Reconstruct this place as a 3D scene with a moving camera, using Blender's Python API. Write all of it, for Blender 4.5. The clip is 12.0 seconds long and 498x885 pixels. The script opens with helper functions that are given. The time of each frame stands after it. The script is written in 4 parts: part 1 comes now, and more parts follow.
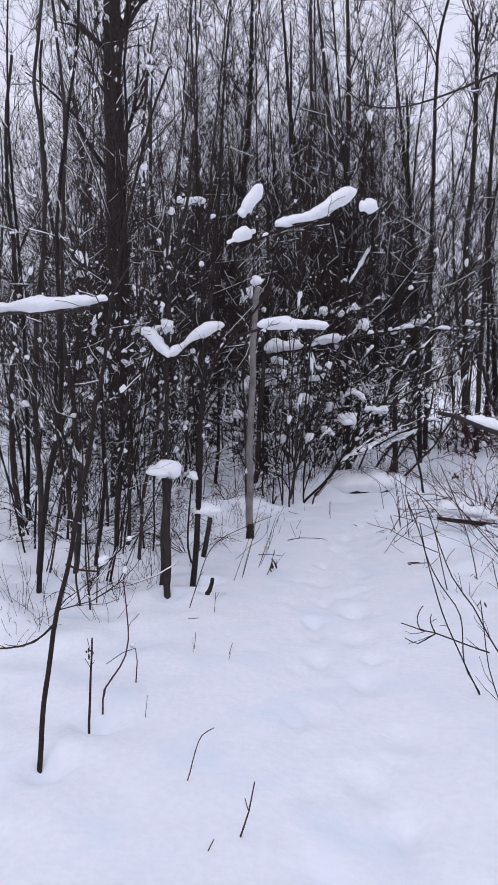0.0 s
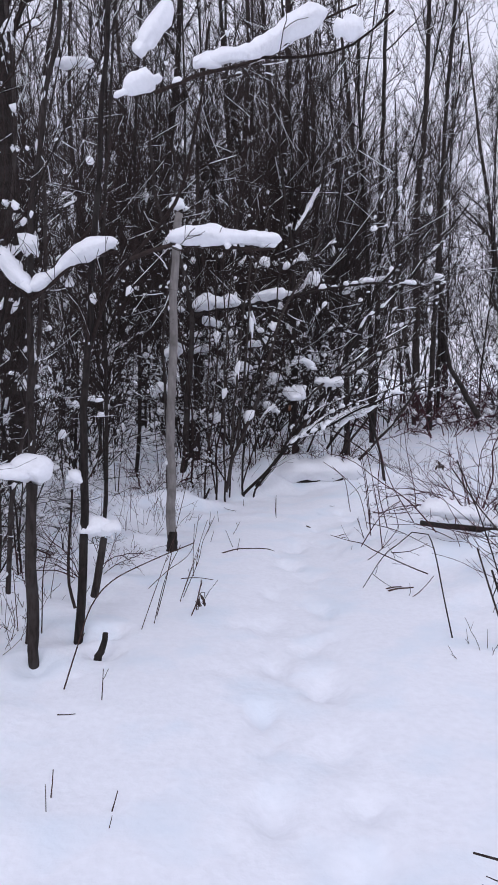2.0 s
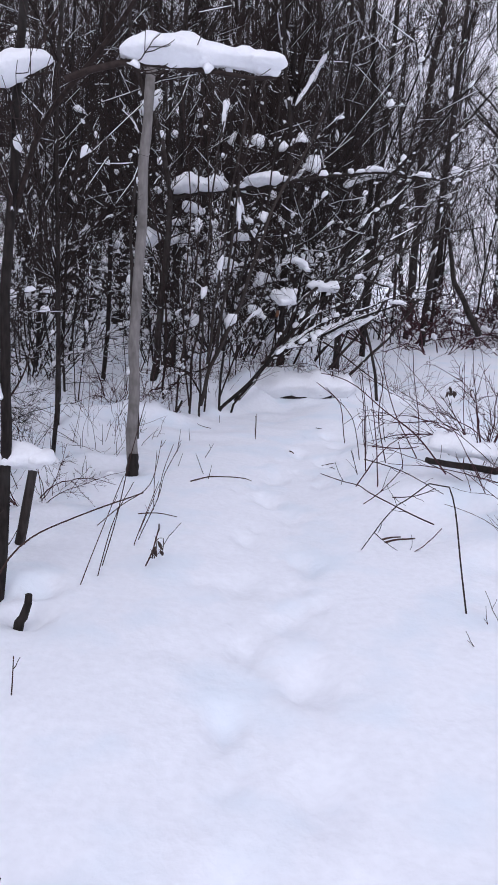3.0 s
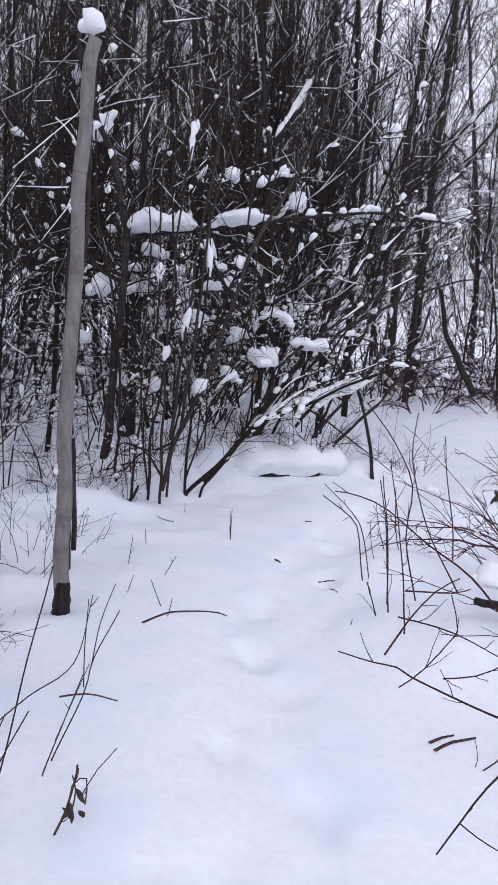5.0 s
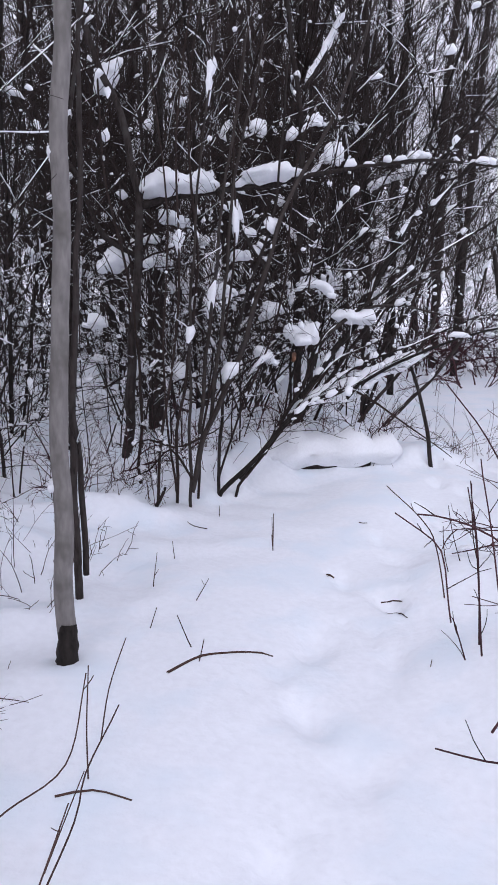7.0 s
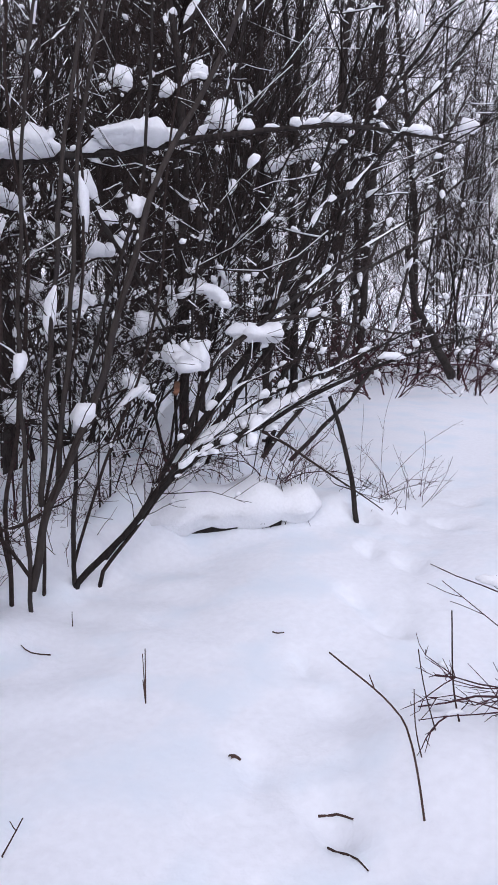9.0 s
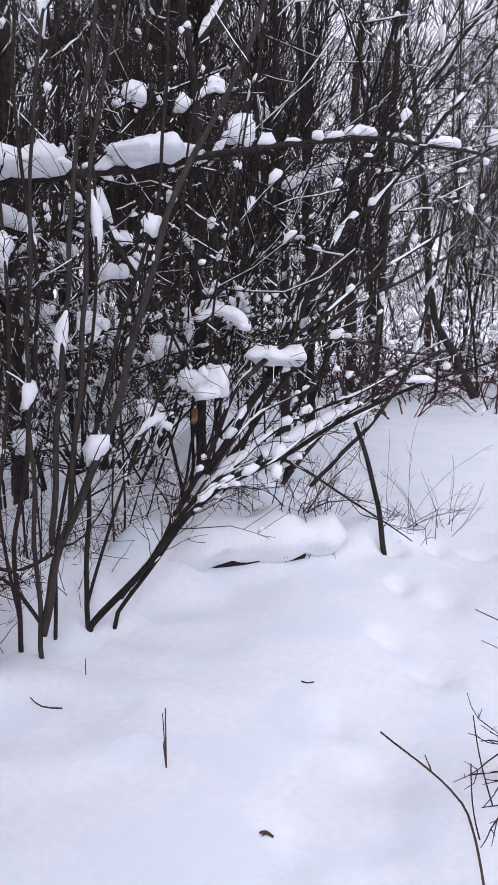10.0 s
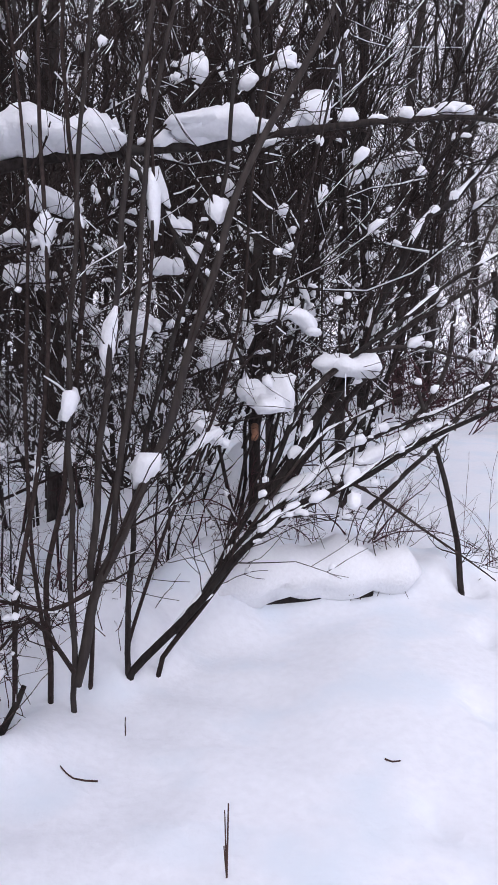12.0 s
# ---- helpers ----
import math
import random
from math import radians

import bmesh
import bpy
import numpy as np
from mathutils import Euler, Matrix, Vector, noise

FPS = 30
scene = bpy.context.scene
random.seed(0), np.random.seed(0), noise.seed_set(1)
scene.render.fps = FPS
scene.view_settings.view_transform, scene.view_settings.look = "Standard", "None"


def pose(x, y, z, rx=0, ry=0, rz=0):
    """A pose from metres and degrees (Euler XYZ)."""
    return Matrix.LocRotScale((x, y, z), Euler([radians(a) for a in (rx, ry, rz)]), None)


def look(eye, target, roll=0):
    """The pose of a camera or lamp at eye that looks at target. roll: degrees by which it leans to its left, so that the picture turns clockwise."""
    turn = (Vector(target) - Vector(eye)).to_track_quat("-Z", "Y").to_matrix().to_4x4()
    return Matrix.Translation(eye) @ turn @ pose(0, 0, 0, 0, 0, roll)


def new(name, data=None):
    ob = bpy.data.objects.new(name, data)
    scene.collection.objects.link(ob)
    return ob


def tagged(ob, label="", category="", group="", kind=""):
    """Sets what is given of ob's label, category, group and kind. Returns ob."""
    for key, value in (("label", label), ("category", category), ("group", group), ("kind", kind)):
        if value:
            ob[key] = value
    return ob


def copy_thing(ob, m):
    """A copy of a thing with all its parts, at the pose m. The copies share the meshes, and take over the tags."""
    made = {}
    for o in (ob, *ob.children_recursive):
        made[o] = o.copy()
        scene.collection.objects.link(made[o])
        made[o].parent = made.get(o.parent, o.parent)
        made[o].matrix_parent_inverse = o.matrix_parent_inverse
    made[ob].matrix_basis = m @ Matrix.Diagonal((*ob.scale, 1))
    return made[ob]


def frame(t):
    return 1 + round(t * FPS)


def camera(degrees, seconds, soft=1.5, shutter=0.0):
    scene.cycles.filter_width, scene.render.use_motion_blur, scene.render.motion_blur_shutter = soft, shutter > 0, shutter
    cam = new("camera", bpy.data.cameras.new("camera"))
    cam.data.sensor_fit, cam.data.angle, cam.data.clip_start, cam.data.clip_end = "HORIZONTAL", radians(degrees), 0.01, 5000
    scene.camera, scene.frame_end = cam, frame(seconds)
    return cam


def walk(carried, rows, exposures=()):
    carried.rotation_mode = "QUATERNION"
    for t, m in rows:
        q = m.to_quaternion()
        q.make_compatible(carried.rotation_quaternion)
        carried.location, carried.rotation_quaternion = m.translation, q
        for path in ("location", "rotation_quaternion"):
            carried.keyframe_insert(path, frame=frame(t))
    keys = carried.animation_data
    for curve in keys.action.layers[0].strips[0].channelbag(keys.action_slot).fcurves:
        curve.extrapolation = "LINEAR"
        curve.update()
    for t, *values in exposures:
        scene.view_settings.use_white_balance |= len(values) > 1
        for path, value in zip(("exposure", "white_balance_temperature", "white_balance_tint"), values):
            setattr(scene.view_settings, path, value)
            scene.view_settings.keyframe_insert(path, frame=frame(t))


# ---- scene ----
cam = camera(37.7, 12.0, 1.5)
METRES, EYE, TILT, LEAN, TURN = 7.6, 1.56, -3.6, 0.0, 0.0
ROWS = [
    (0.0, 0.0, 0.0, 0.0, 0.0, 0.0, -0.0),
    (0.5, -0.0013, 0.0701, -0.0007, -0.77, 0.97, -0.32),
    (1.0, 0.0108, 0.132, -0.0055, -6.2, -1.04, -0.9),
    (1.5, 0.0195, 0.1955, 0.0021, -7.16, -1.39, -1.76),
    (2.0, 0.0188, 0.2611, 0.0039, -4.86, -1.82, 0.37),
    (2.5, 0.0193, 0.3199, 0.0078, -3.84, -3.66, 0.27),
    (3.0, 0.0316, 0.3837, 0.0057, -6.15, -9.24, -2.76),
    (5.0, 0.0456, 0.571, 0.0291, -8.63, -5.63, -3.18),
    (5.5, 0.0444, 0.6173, 0.0339, -13.05, -5.06, -2.04),
    (6.0, 0.0441, 0.6295, 0.0326, -13.75, -6.45, -1.92),
    (6.5, 0.0458, 0.6353, 0.0309, -12.27, -7.46, -1.62),
    (7.0, 0.0591, 0.6732, 0.0292, -5.89, -7.25, -0.46),
    (7.5, 0.0814, 0.7204, 0.0425, -6.79, -7.11, -1.45),
    (9.5, 0.1027, 0.8999, 0.0569, -15.1, -7.47, 0.59),
    (10.0, 0.1027, 0.9057, 0.0596, -13.16, -6.16, 0.56),
    (10.5, 0.1017, 0.9082, 0.0584, -10.74, -5.04, 0.16),
    (11.0, 0.0972, 0.938, 0.0595, -7.97, -3.57, -0.15),
    (11.5, 0.0953, 0.9676, 0.0623, -9.36, -2.46, -0.84),
    (12.0, 0.0959, 0.9775, 0.0593, -10.52, -5.42, -0.74),
]
EXPOSURES = [(0.0, -0.07, 5900, 14), (2.5, 0.09, 5900, 14), (5.0, 0.25, 5900, 14), (7.5, 0.29, 5950, 14), (9.5, 0.36, 6000, 14), (12.0, 0.44, 6080, 15)]
walk(cam, [(t, pose(0, 0, EYE, TILT, LEAN, TURN) @ pose(METRES * x, METRES * y, METRES * z, 90 + pitch, roll, yaw)) for t, x, y, z, yaw, pitch, roll in ROWS], EXPOSURES)

# ---- sky and light: bright overcast ----
SKY_TINT = (8.9, 8.65, 9.35, 1.0)
world = bpy.data.worlds.new("overcast_sky")
scene.world = world
world.use_nodes = True
wn, wl = world.node_tree.nodes, world.node_tree.links
sky = wn.new("ShaderNodeTexSky")
sky.sky_type, sky.sun_disc = "NISHITA", False
sky.sun_elevation, sky.sun_rotation = radians(38), radians(200)
sky.dust_density = 6.0
cloud = wn.new("ShaderNodeMixRGB")
cloud.inputs[0].default_value = 0.93
cloud.inputs[2].default_value = SKY_TINT
wl.new(sky.outputs[0], cloud.inputs[1])
wl.new(cloud.outputs[0], wn["Background"].inputs[0])
wn["Background"].inputs[1].default_value = 0.1
sun = new("sun", bpy.data.lights.new("sun", "SUN"))
sun.data.energy, sun.data.angle, sun.data.color = 0.5, radians(25), (1.0, 0.97, 0.94)
sun.matrix_world = look((-4, -11, 9), (0, 0, 0))


# ---- materials ----
def material(name, colour, rough, spread=0.25, grain=30.0, bump=0.3, dist=0.01, stain=None, stain_scale=3.0, along=1.0, per_object=0.0, gloss=0.15):
    """A surface with grain, larger stains and relief; along squeezes the grain lengthwise."""
    m = bpy.data.materials.new(name)
    m.use_nodes = True
    n, l = m.node_tree.nodes, m.node_tree.links
    shader = n["Principled BSDF"]
    shader.inputs["Roughness"].default_value = rough
    shader.inputs["Specular IOR Level"].default_value = gloss
    co = n.new("ShaderNodeTexCoord")
    mp = n.new("ShaderNodeMapping")
    mp.inputs["Scale"].default_value = (1, 1, along)
    l.new(co.outputs["Object"], mp.inputs[0])
    fine, broad = n.new("ShaderNodeTexNoise"), n.new("ShaderNodeTexNoise")
    fine.inputs["Scale"].default_value, fine.inputs["Detail"].default_value = grain, 5
    broad.inputs["Scale"].default_value, broad.inputs["Detail"].default_value = stain_scale, 3
    l.new(mp.outputs[0], fine.inputs[0])
    l.new(co.outputs["Object"], broad.inputs[0])
    ramp = n.new("ShaderNodeValToRGB")
    ramp.color_ramp.elements[0].position, ramp.color_ramp.elements[1].position = 0.3, 0.7
    ramp.color_ramp.elements[0].color = (*[c * (1 - spread) for c in colour], 1)
    ramp.color_ramp.elements[1].color = (*[min(1, c * (1 + spread)) for c in colour], 1)
    l.new(fine.outputs[0], ramp.inputs[0])
    out = ramp.outputs[0]
    if stain:
        edge = n.new("ShaderNodeMapRange")
        edge.inputs[1].default_value, edge.inputs[2].default_value = 0.5, 0.68
        l.new(broad.outputs[0], edge.inputs[0])
        mix = n.new("ShaderNodeMixRGB")
        mix.inputs[2].default_value = (*stain, 1)
        l.new(edge.outputs[0], mix.inputs[0])
        l.new(out, mix.inputs[1])
        out = mix.outputs[0]
    if per_object:
        info = n.new("ShaderNodeObjectInfo")
        shift = n.new("ShaderNodeMapRange")
        shift.inputs[3].default_value, shift.inputs[4].default_value = 1 - per_object, 1 + per_object
        l.new(info.outputs["Random"], shift.inputs[0])
        hsv = n.new("ShaderNodeHueSaturation")
        l.new(shift.outputs[0], hsv.inputs["Value"])
        l.new(out, hsv.inputs["Color"])
        out = hsv.outputs[0]
    l.new(out, shader.inputs["Base Color"])
    add = n.new("ShaderNodeMath")
    add.operation = "MULTIPLY_ADD"
    add.inputs[1].default_value = 2.0
    l.new(broad.outputs[0], add.inputs[0])
    l.new(fine.outputs[0], add.inputs[2])
    bp = n.new("ShaderNodeBump")
    bp.inputs["Strength"].default_value, bp.inputs["Distance"].default_value = bump, dist
    l.new(add.outputs[0], bp.inputs["Height"])
    l.new(bp.outputs[0], shader.inputs["Normal"])
    return m


SNOW = material("snow_cover", (0.86, 0.88, 0.92), 0.6, 0.03, 26, 0.35, 0.012, stain=(0.79, 0.85, 0.91), stain_scale=2.2, gloss=0.3)
CAP = material("snow_lump", (0.87, 0.88, 0.905), 0.6, 0.03, 55, 0.55, 0.010)
BARK = material("dark_bark", (0.031, 0.025, 0.023), 0.85, 0.5, 60, 0.6, 0.004, stain=(0.046, 0.041, 0.038), stain_scale=9, along=0.25, per_object=0.45)
TWIG = material("twig_bark", (0.032, 0.023, 0.0205), 0.8, 0.4, 50, 0.2, 0.001, per_object=0.4)
GREY = material("smooth_grey_bark", (0.21, 0.195, 0.185), 0.8, 0.22, 45, 0.4, 0.003, stain=(0.13, 0.12, 0.11), stain_scale=7, along=0.3)
OLIVE = material("olive_bark", (0.046, 0.038, 0.034), 0.75, 0.35, 55, 0.35, 0.002, stain=(0.035, 0.03, 0.03), stain_scale=8, along=0.25)
RED = material("reddish_twig", (0.06, 0.026, 0.03), 0.7, 0.35, 50, 0.2, 0.001, per_object=0.35)
STRAW = material("dry_stalk", (0.06, 0.036, 0.03), 0.85, 0.35, 60, 0.2, 0.001, per_object=0.3)
LEAF = material("dead_leaf", (0.055, 0.04, 0.035), 0.85, 0.4, 60, 0.4, 0.003)
ROT = material("dark_wet_wood", (0.022, 0.018, 0.016), 0.7, 0.5, 40, 0.7, 0.006, along=0.4)
CUT = material("orange_cut_wood", (0.20, 0.10, 0.06), 0.75, 0.25, 80, 0.4, 0.002, stain=(0.12, 0.065, 0.04), stain_scale=20)

# ---- geometry helpers ----
rng = random.Random(11)


class Geo:
    """Collects tubes and lumps into one mesh."""

    def __init__(self):
        self.v, self.f, self.n = [], [], 0

    def sweep(self, pts, radii, sides, squash=1.0, lift=0.0, close=True):
        p = np.asarray(pts, float)
        k = len(p)
        d = np.gradient(p, axis=0)
        d /= np.linalg.norm(d, axis=1)[:, None] + 1e-9
        ref = np.array((0.0, 0.0, 1.0)) if abs(d[:, 2]).mean() < 0.8 else np.array((0.0, 1.0, 0.0))
        a = np.cross(d, ref)
        a /= np.linalg.norm(a, axis=1)[:, None] + 1e-9
        b = np.cross(a, d)
        r = np.asarray(radii, float)
        if r.ndim == 1:
            r = np.repeat(r[:, None], sides, 1)
        ang = np.arange(sides) * (2 * math.pi / sides)
        ring = p[:, None] + r[..., None] * (np.cos(ang)[None, :, None] * a[:, None] + squash * np.sin(ang)[None, :, None] * b[:, None])
        ring[..., 2] += lift
        self.v.append(ring.reshape(-1, 3))
        o = self.n
        for i in range(k - 1):
            for j in range(sides):
                j2 = (j + 1) % sides
                self.f.append((o + i * sides + j, o + i * sides + j2, o + (i + 1) * sides + j2, o + (i + 1) * sides + j))
        if close:
            self.f.append(tuple(o + j for j in reversed(range(sides))))
            self.f.append(tuple(o + (k - 1) * sides + j for j in range(sides)))
        self.n += k * sides

    def tube(self, pts, r0, r1, sides=4, rough=0.0):
        k = len(pts)
        r = np.linspace(r0, r1, k)
        if rough:
            r = r[:, None] * (1 + rough * (np.array([[rng.random() - 0.5 for _ in range(sides)] for _ in range(k)])))
        self.sweep(pts, r, sides, close=r0 > 0.01)

    def lump(self, pts, height, width, sides=8, seed=0.0, ragged=0.35):
        """Snow lying along a branch: a thick ridge, blunt at both ends, flat below."""
        p = np.asarray(pts, float)
        k = len(p)
        q = np.linspace(0, 1, k)
        prof = np.clip(1 - np.abs(2 * q - 1) ** 5, 0.05, 1) ** 0.5
        r = []
        for i in range(k):
            f = 1 + ragged * 1.6 * noise.noise(Vector((p[i][0] * 6, p[i][1] * 6, p[i][2] * 6 + seed)))
            row = []
            for j in range(sides):
                s = math.sin(2 * math.pi * j / sides)
                n1 = 1 + ragged * (noise.noise(Vector((p[i][0] * 14 + j * 0.9, p[i][1] * 14, p[i][2] * 14 + seed))) + 0.3 * noise.noise(Vector((p[i][0] * 37, p[i][1] * 37 + j * 1.7, p[i][2] * 37 + seed))))
                row.append(width * prof[i] * f * n1 * (1.0 if s > -0.1 else 0.62))
            r.append(row)
        self.sweep(p, np.array(r), sides, squash=height / width, lift=height * 0.55)

    def mesh(self, name, mat, smooth=True):
        me = bpy.data.meshes.new(name)
        me.from_pydata(np.concatenate(self.v).tolist() if self.v else [], [], self.f)
        me.materials.append(mat)
        if smooth:
            me.polygons.foreach_set("use_smooth", [True] * len(me.polygons))
        me.update()
        return me


def geo_part(name, geo, mat, parent=None, label="", smooth=True):
    ob = new(name, geo.mesh(name, mat, smooth))
    ob.parent = parent
    if label:
        ob["label"] = label
    return ob


def curve(pts, step=0.08, wob=0.0):
    """A smooth line through a few places, with a little natural unevenness."""
    p = [Vector(q) for q in pts]
    p = [p[0] * 2 - p[1]] + p + [p[-1] * 2 - p[-2]]
    out = []
    for i in range(1, len(p) - 2):
        n = max(2, int((p[i + 1] - p[i]).length / step))
        for j in range(n):
            t = j / n
            a, b, c, d = p[i - 1], p[i], p[i + 1], p[i + 2]
            out.append(0.5 * ((2 * b) + (c - a) * t + (2 * a - 5 * b + 4 * c - d) * t * t + (3 * b - a - 3 * c + d) * t ** 3))
    out.append(p[-2])
    if wob:
        for i in range(1, len(out) - 1):
            out[i] = out[i] + noise.noise_vector(out[i] * 3.1) * wob
    return out


def shoot(start, way, length, segs, wander, rise):
    """A growing line that wanders and bends upwards (rise) or droops (negative)."""
    p, d = [Vector(start)], Vector(way).normalized()
    for _ in range(segs):
        d = (d + Vector((rng.gauss(0, wander), rng.gauss(0, wander), rng.gauss(0, wander) + rise))).normalized()
        p.append(p[-1] + d * (length / segs))
    return p


def side_way(d, angle):
    """A direction that leaves d at an angle, to a random side."""
    a = Vector((rng.gauss(0, 1), rng.gauss(0, 1), rng.gauss(0, 1)))
    a = (a - d * a.dot(d)).normalized()
    return (d * math.cos(angle) + a * math.sin(angle)).normalized()


def dust_snow(snow, pts, r, chance, low=2):
    """Snow on the flatter stretches of a branch."""
    for i in range(len(pts) - low):
        d = pts[i + low] - pts[i]
        flat = 1 - abs(d.normalized().z)
        if flat > 0.2 and rng.random() < chance * (0.4 + flat):
            w = r * rng.uniform(0.8, 1.3) + 0.005 + 0.016 * rng.random() ** 1.5
            a, c = Vector(pts[i]), Vector(pts[i + low])
            u = rng.uniform(0.0, 0.5)
            v = min(1.0, u + rng.uniform(2.5, 5.0) * w / max(0.01, d.length))
            a, c = a.lerp(c, u), a.lerp(c, v)
            snow.lump([a, a.lerp(c, 0.3) + Vector((0, 0, w * 0.4)), a.lerp(c, 0.75) + Vector((0, 0, w * 0.2)), c], w * rng.uniform(0.8, 1.5), w, 5, rng.random() * 50, 0.55)


def slivers(snow, pts, r, chance):
    """A thin unbroken line of snow along the upper side of a fine twig."""
    if rng.random() > chance or len(pts) < 2:
        return
    i = rng.randrange(len(pts) - 1)
    run = [Vector(q) for q in pts[i:i + rng.randint(2, 4)]]
    if abs((run[-1] - run[0]).normalized().z) > 0.85:
        return
    if len(run) == 2:
        run.insert(1, run[0].lerp(run[1], rng.uniform(0.3, 0.7)))
    w = r * 0.5 + 0.0015 + 0.0045 * rng.random() ** 1.5
    snow.sweep(run, [w * rng.uniform(0.5, 1.1) for _ in run], 3, 1.0, w * 0.6 + r * 0.5, False)


# how finely side twigs are drawn: pieces of a twig and of its offshoots, least radius of each
FINENESS = {"close": (7, 4, 0.003, 0.002), "middle": (5, 2, 0.0042, 0.0028), "far": (5, 1, 0.0058, 0.004)}


def branchlets(twigs, snow, pts, r, count, length, depth=1, snowy=0.12, first=0.25, angle=0.75, rise=0.1, wander=0.16, fine="close"):
    segs1, segs0, least1, least0 = FINENESS[fine]
    for _ in range(count):
        u = rng.uniform(first, 0.97)
        i = min(len(pts) - 2, int(u * (len(pts) - 1)))
        d = (pts[i + 1] - pts[i]).normalized()
        ln = length * rng.uniform(0.45, 1.15) * (1.15 - (0.5 if fine == "far" else 0.6) * u)
        way = side_way(d, angle * rng.uniform(0.6, 1.3))
        q = shoot(pts[i], way, ln, segs1 if depth else segs0, wander, rise)
        rr = max(least1 if depth else least0, r * (1 - 0.75 * u) * rng.uniform(0.35, 0.6) * (0.55 if fine == "close" else 1.0))
        twigs.tube(q, rr, max(0.0013, rr * 0.35), 3 if rr < 0.008 else 4)
        if fine != "far":
            dust_snow(snow, q, rr, snowy * 0.6, 2 if depth else 1)
        slivers(snow, q, rr, min(0.7, snowy * 2.0))
        if depth and rng.random() < snowy * 1.4:
            c = Vector(pts[i])
            z = 0.010 + 0.030 * rng.random() ** 1.8
            e = (d + way * rng.uniform(0.0, 1.0) + Vector((rng.gauss(0, 0.4), rng.gauss(0, 0.4), 0))).normalized() * z * rng.uniform(1.2, 3.2)
            snow.lump([c - e, c - e * 0.4 + Vector((0, 0, z * 0.4)), c + e * 0.5 + Vector((0, 0, z * 0.3)), c + e * 1.2], z * rng.uniform(0.8, 1.3), z, 6, rng.random() * 60, 0.7)
        if depth:
            branchlets(twigs, snow, q, rr, 3 + int(ln * (2.6 if fine == "close" else 3.2)), ln * (0.75 if fine == "close" else 0.55), depth - 1, snowy * 0.5, 0.15, angle, rise, wander, fine)


# ---- the ground: one sheet of snow ----
def smooth_step(a, b, x):
    t = np.clip((x - a) / (b - a), 0, 1)
    return t * t * (3 - 2 * t)


def path_x(y):
    """The trodden line's middle."""
    return np.interp(y, [-3, 2, 4, 6, 7, 8, 9, 10, 11, 12, 20], [0.2, 0.45, 0.5, 0.72, 0.88, 1.15, 1.65, 2.4, 3.15, 4.0, 10])


def wave(x, y, seed, size):
    return np.array([noise.noise(Vector((a / size, b / size, seed))) for a, b in zip(x.ravel(), y.ravel())]).reshape(x.shape)


STEPS = []
_r = random.Random(5)
_y = -1.5
for _i in range(44):
    _y += _r.uniform(0.2, 0.4)
    STEPS.append((float(path_x(_y)) + (0.17 if _i % 2 else -0.17) + _r.gauss(0, 0.07), _y, _r.uniform(0.028, 0.062), _r.uniform(0.075, 0.125)))
for _i in range(130):
    _y = _r.uniform(1.0, 11.0)
    STEPS.append((float(path_x(_y)) + _r.choice((-0.19, 0.17)) + _r.gauss(0, 0.09), _y, _r.uniform(0.008, 0.026), _r.uniform(0.03, 0.065)))
HUMPS = [(-0.62, 5.75, 0.05, 0.2), (-0.45, 6.1, 0.07, 0.25), (1.95, 7.35, 0.16, 0.32), (2.5, 7.9, 0.2, 0.5), (2.0, 8.6, 0.13, 0.4), (1.7, 7.75, 0.08, 0.25), (2.6, 6.6, 0.22, 0.5),
         (0.35, 10.85, 0.2, 0.3), (0.72, 10.46, 0.07, 0.13), (0.9, 10.68, 0.12, 0.14), (0.45, 10.6, 0.1, 0.16), (2.55, 11.2, 0.1, 0.12), (0.72, 10.85, 0.30, 0.22), (1.1, 11.1, 0.34, 0.26), (1.3, 11.45, 0.3, 0.3), (1.75, 11.5, 0.26, 0.3), (2.3, 11.45, 0.18, 0.3), (2.78, 11.4, 0.16, 0.2), (-0.2, 10.9, 0.16, 0.35), (-0.7, 9.8, 0.13, 0.4),
         (-1.2, 8.4, 0.12, 0.4), (-1.5, 6.8, 0.1, 0.45), (3.3, 9.9, 0.12, 0.6), (-0.9, 11.1, 0.25, 0.45), (1.9, 12.4, 0.3, 0.6), (0.6, 12.2, 0.3, 0.5), (-0.1, 11.8, 0.22, 0.4), (1.3, 12.9, 0.25, 0.6), (-1.6, 10.2, 0.2, 0.5), (-0.35, 9.2, 0.1, 0.3), (0.05, 10.3, 0.12, 0.25), (0.2, 10.02, 0.13, 0.2), (-0.1, 10.0, 0.14, 0.2), (0.38, 10.62, 0.16, 0.18), (0.1, 10.62, 0.14, 0.16), (-0.35, 10.4, 0.16, 0.2)]
DIPS = [(0.28, 10.06, 0.10, 0.08), (-0.30, 5.75, 0.07, 0.08), (-0.85, 3.0, 0.08, 0.10), (-0.74, 3.43, 0.08, 0.1), (0.0, 7.97, 0.03, 0.10), (2.71, 11.12, 0.10, 0.09), (-0.63, 5.58, 0.07, 0.10), (-0.47, 5.95, 0.06, 0.09), (-0.3, 6.0, 0.07, 0.09), (0.3, 10.3, 0.08, 0.12)]


def left_edge(y):
    return float(np.interp(y, [-6, 2, 4, 6, 8, 10, 10.9, 12.0, 19, 20], [-2.2, -1.9, -1.25, -0.75, -0.25, 0.15, 0.3, 2.3, 3.8, 40]))


def right_edge(y):
    return float(np.interp(y, [-6, 6, 12, 18.9, 19], [3.2, 3.6, 7.5, 10.5, -40]))


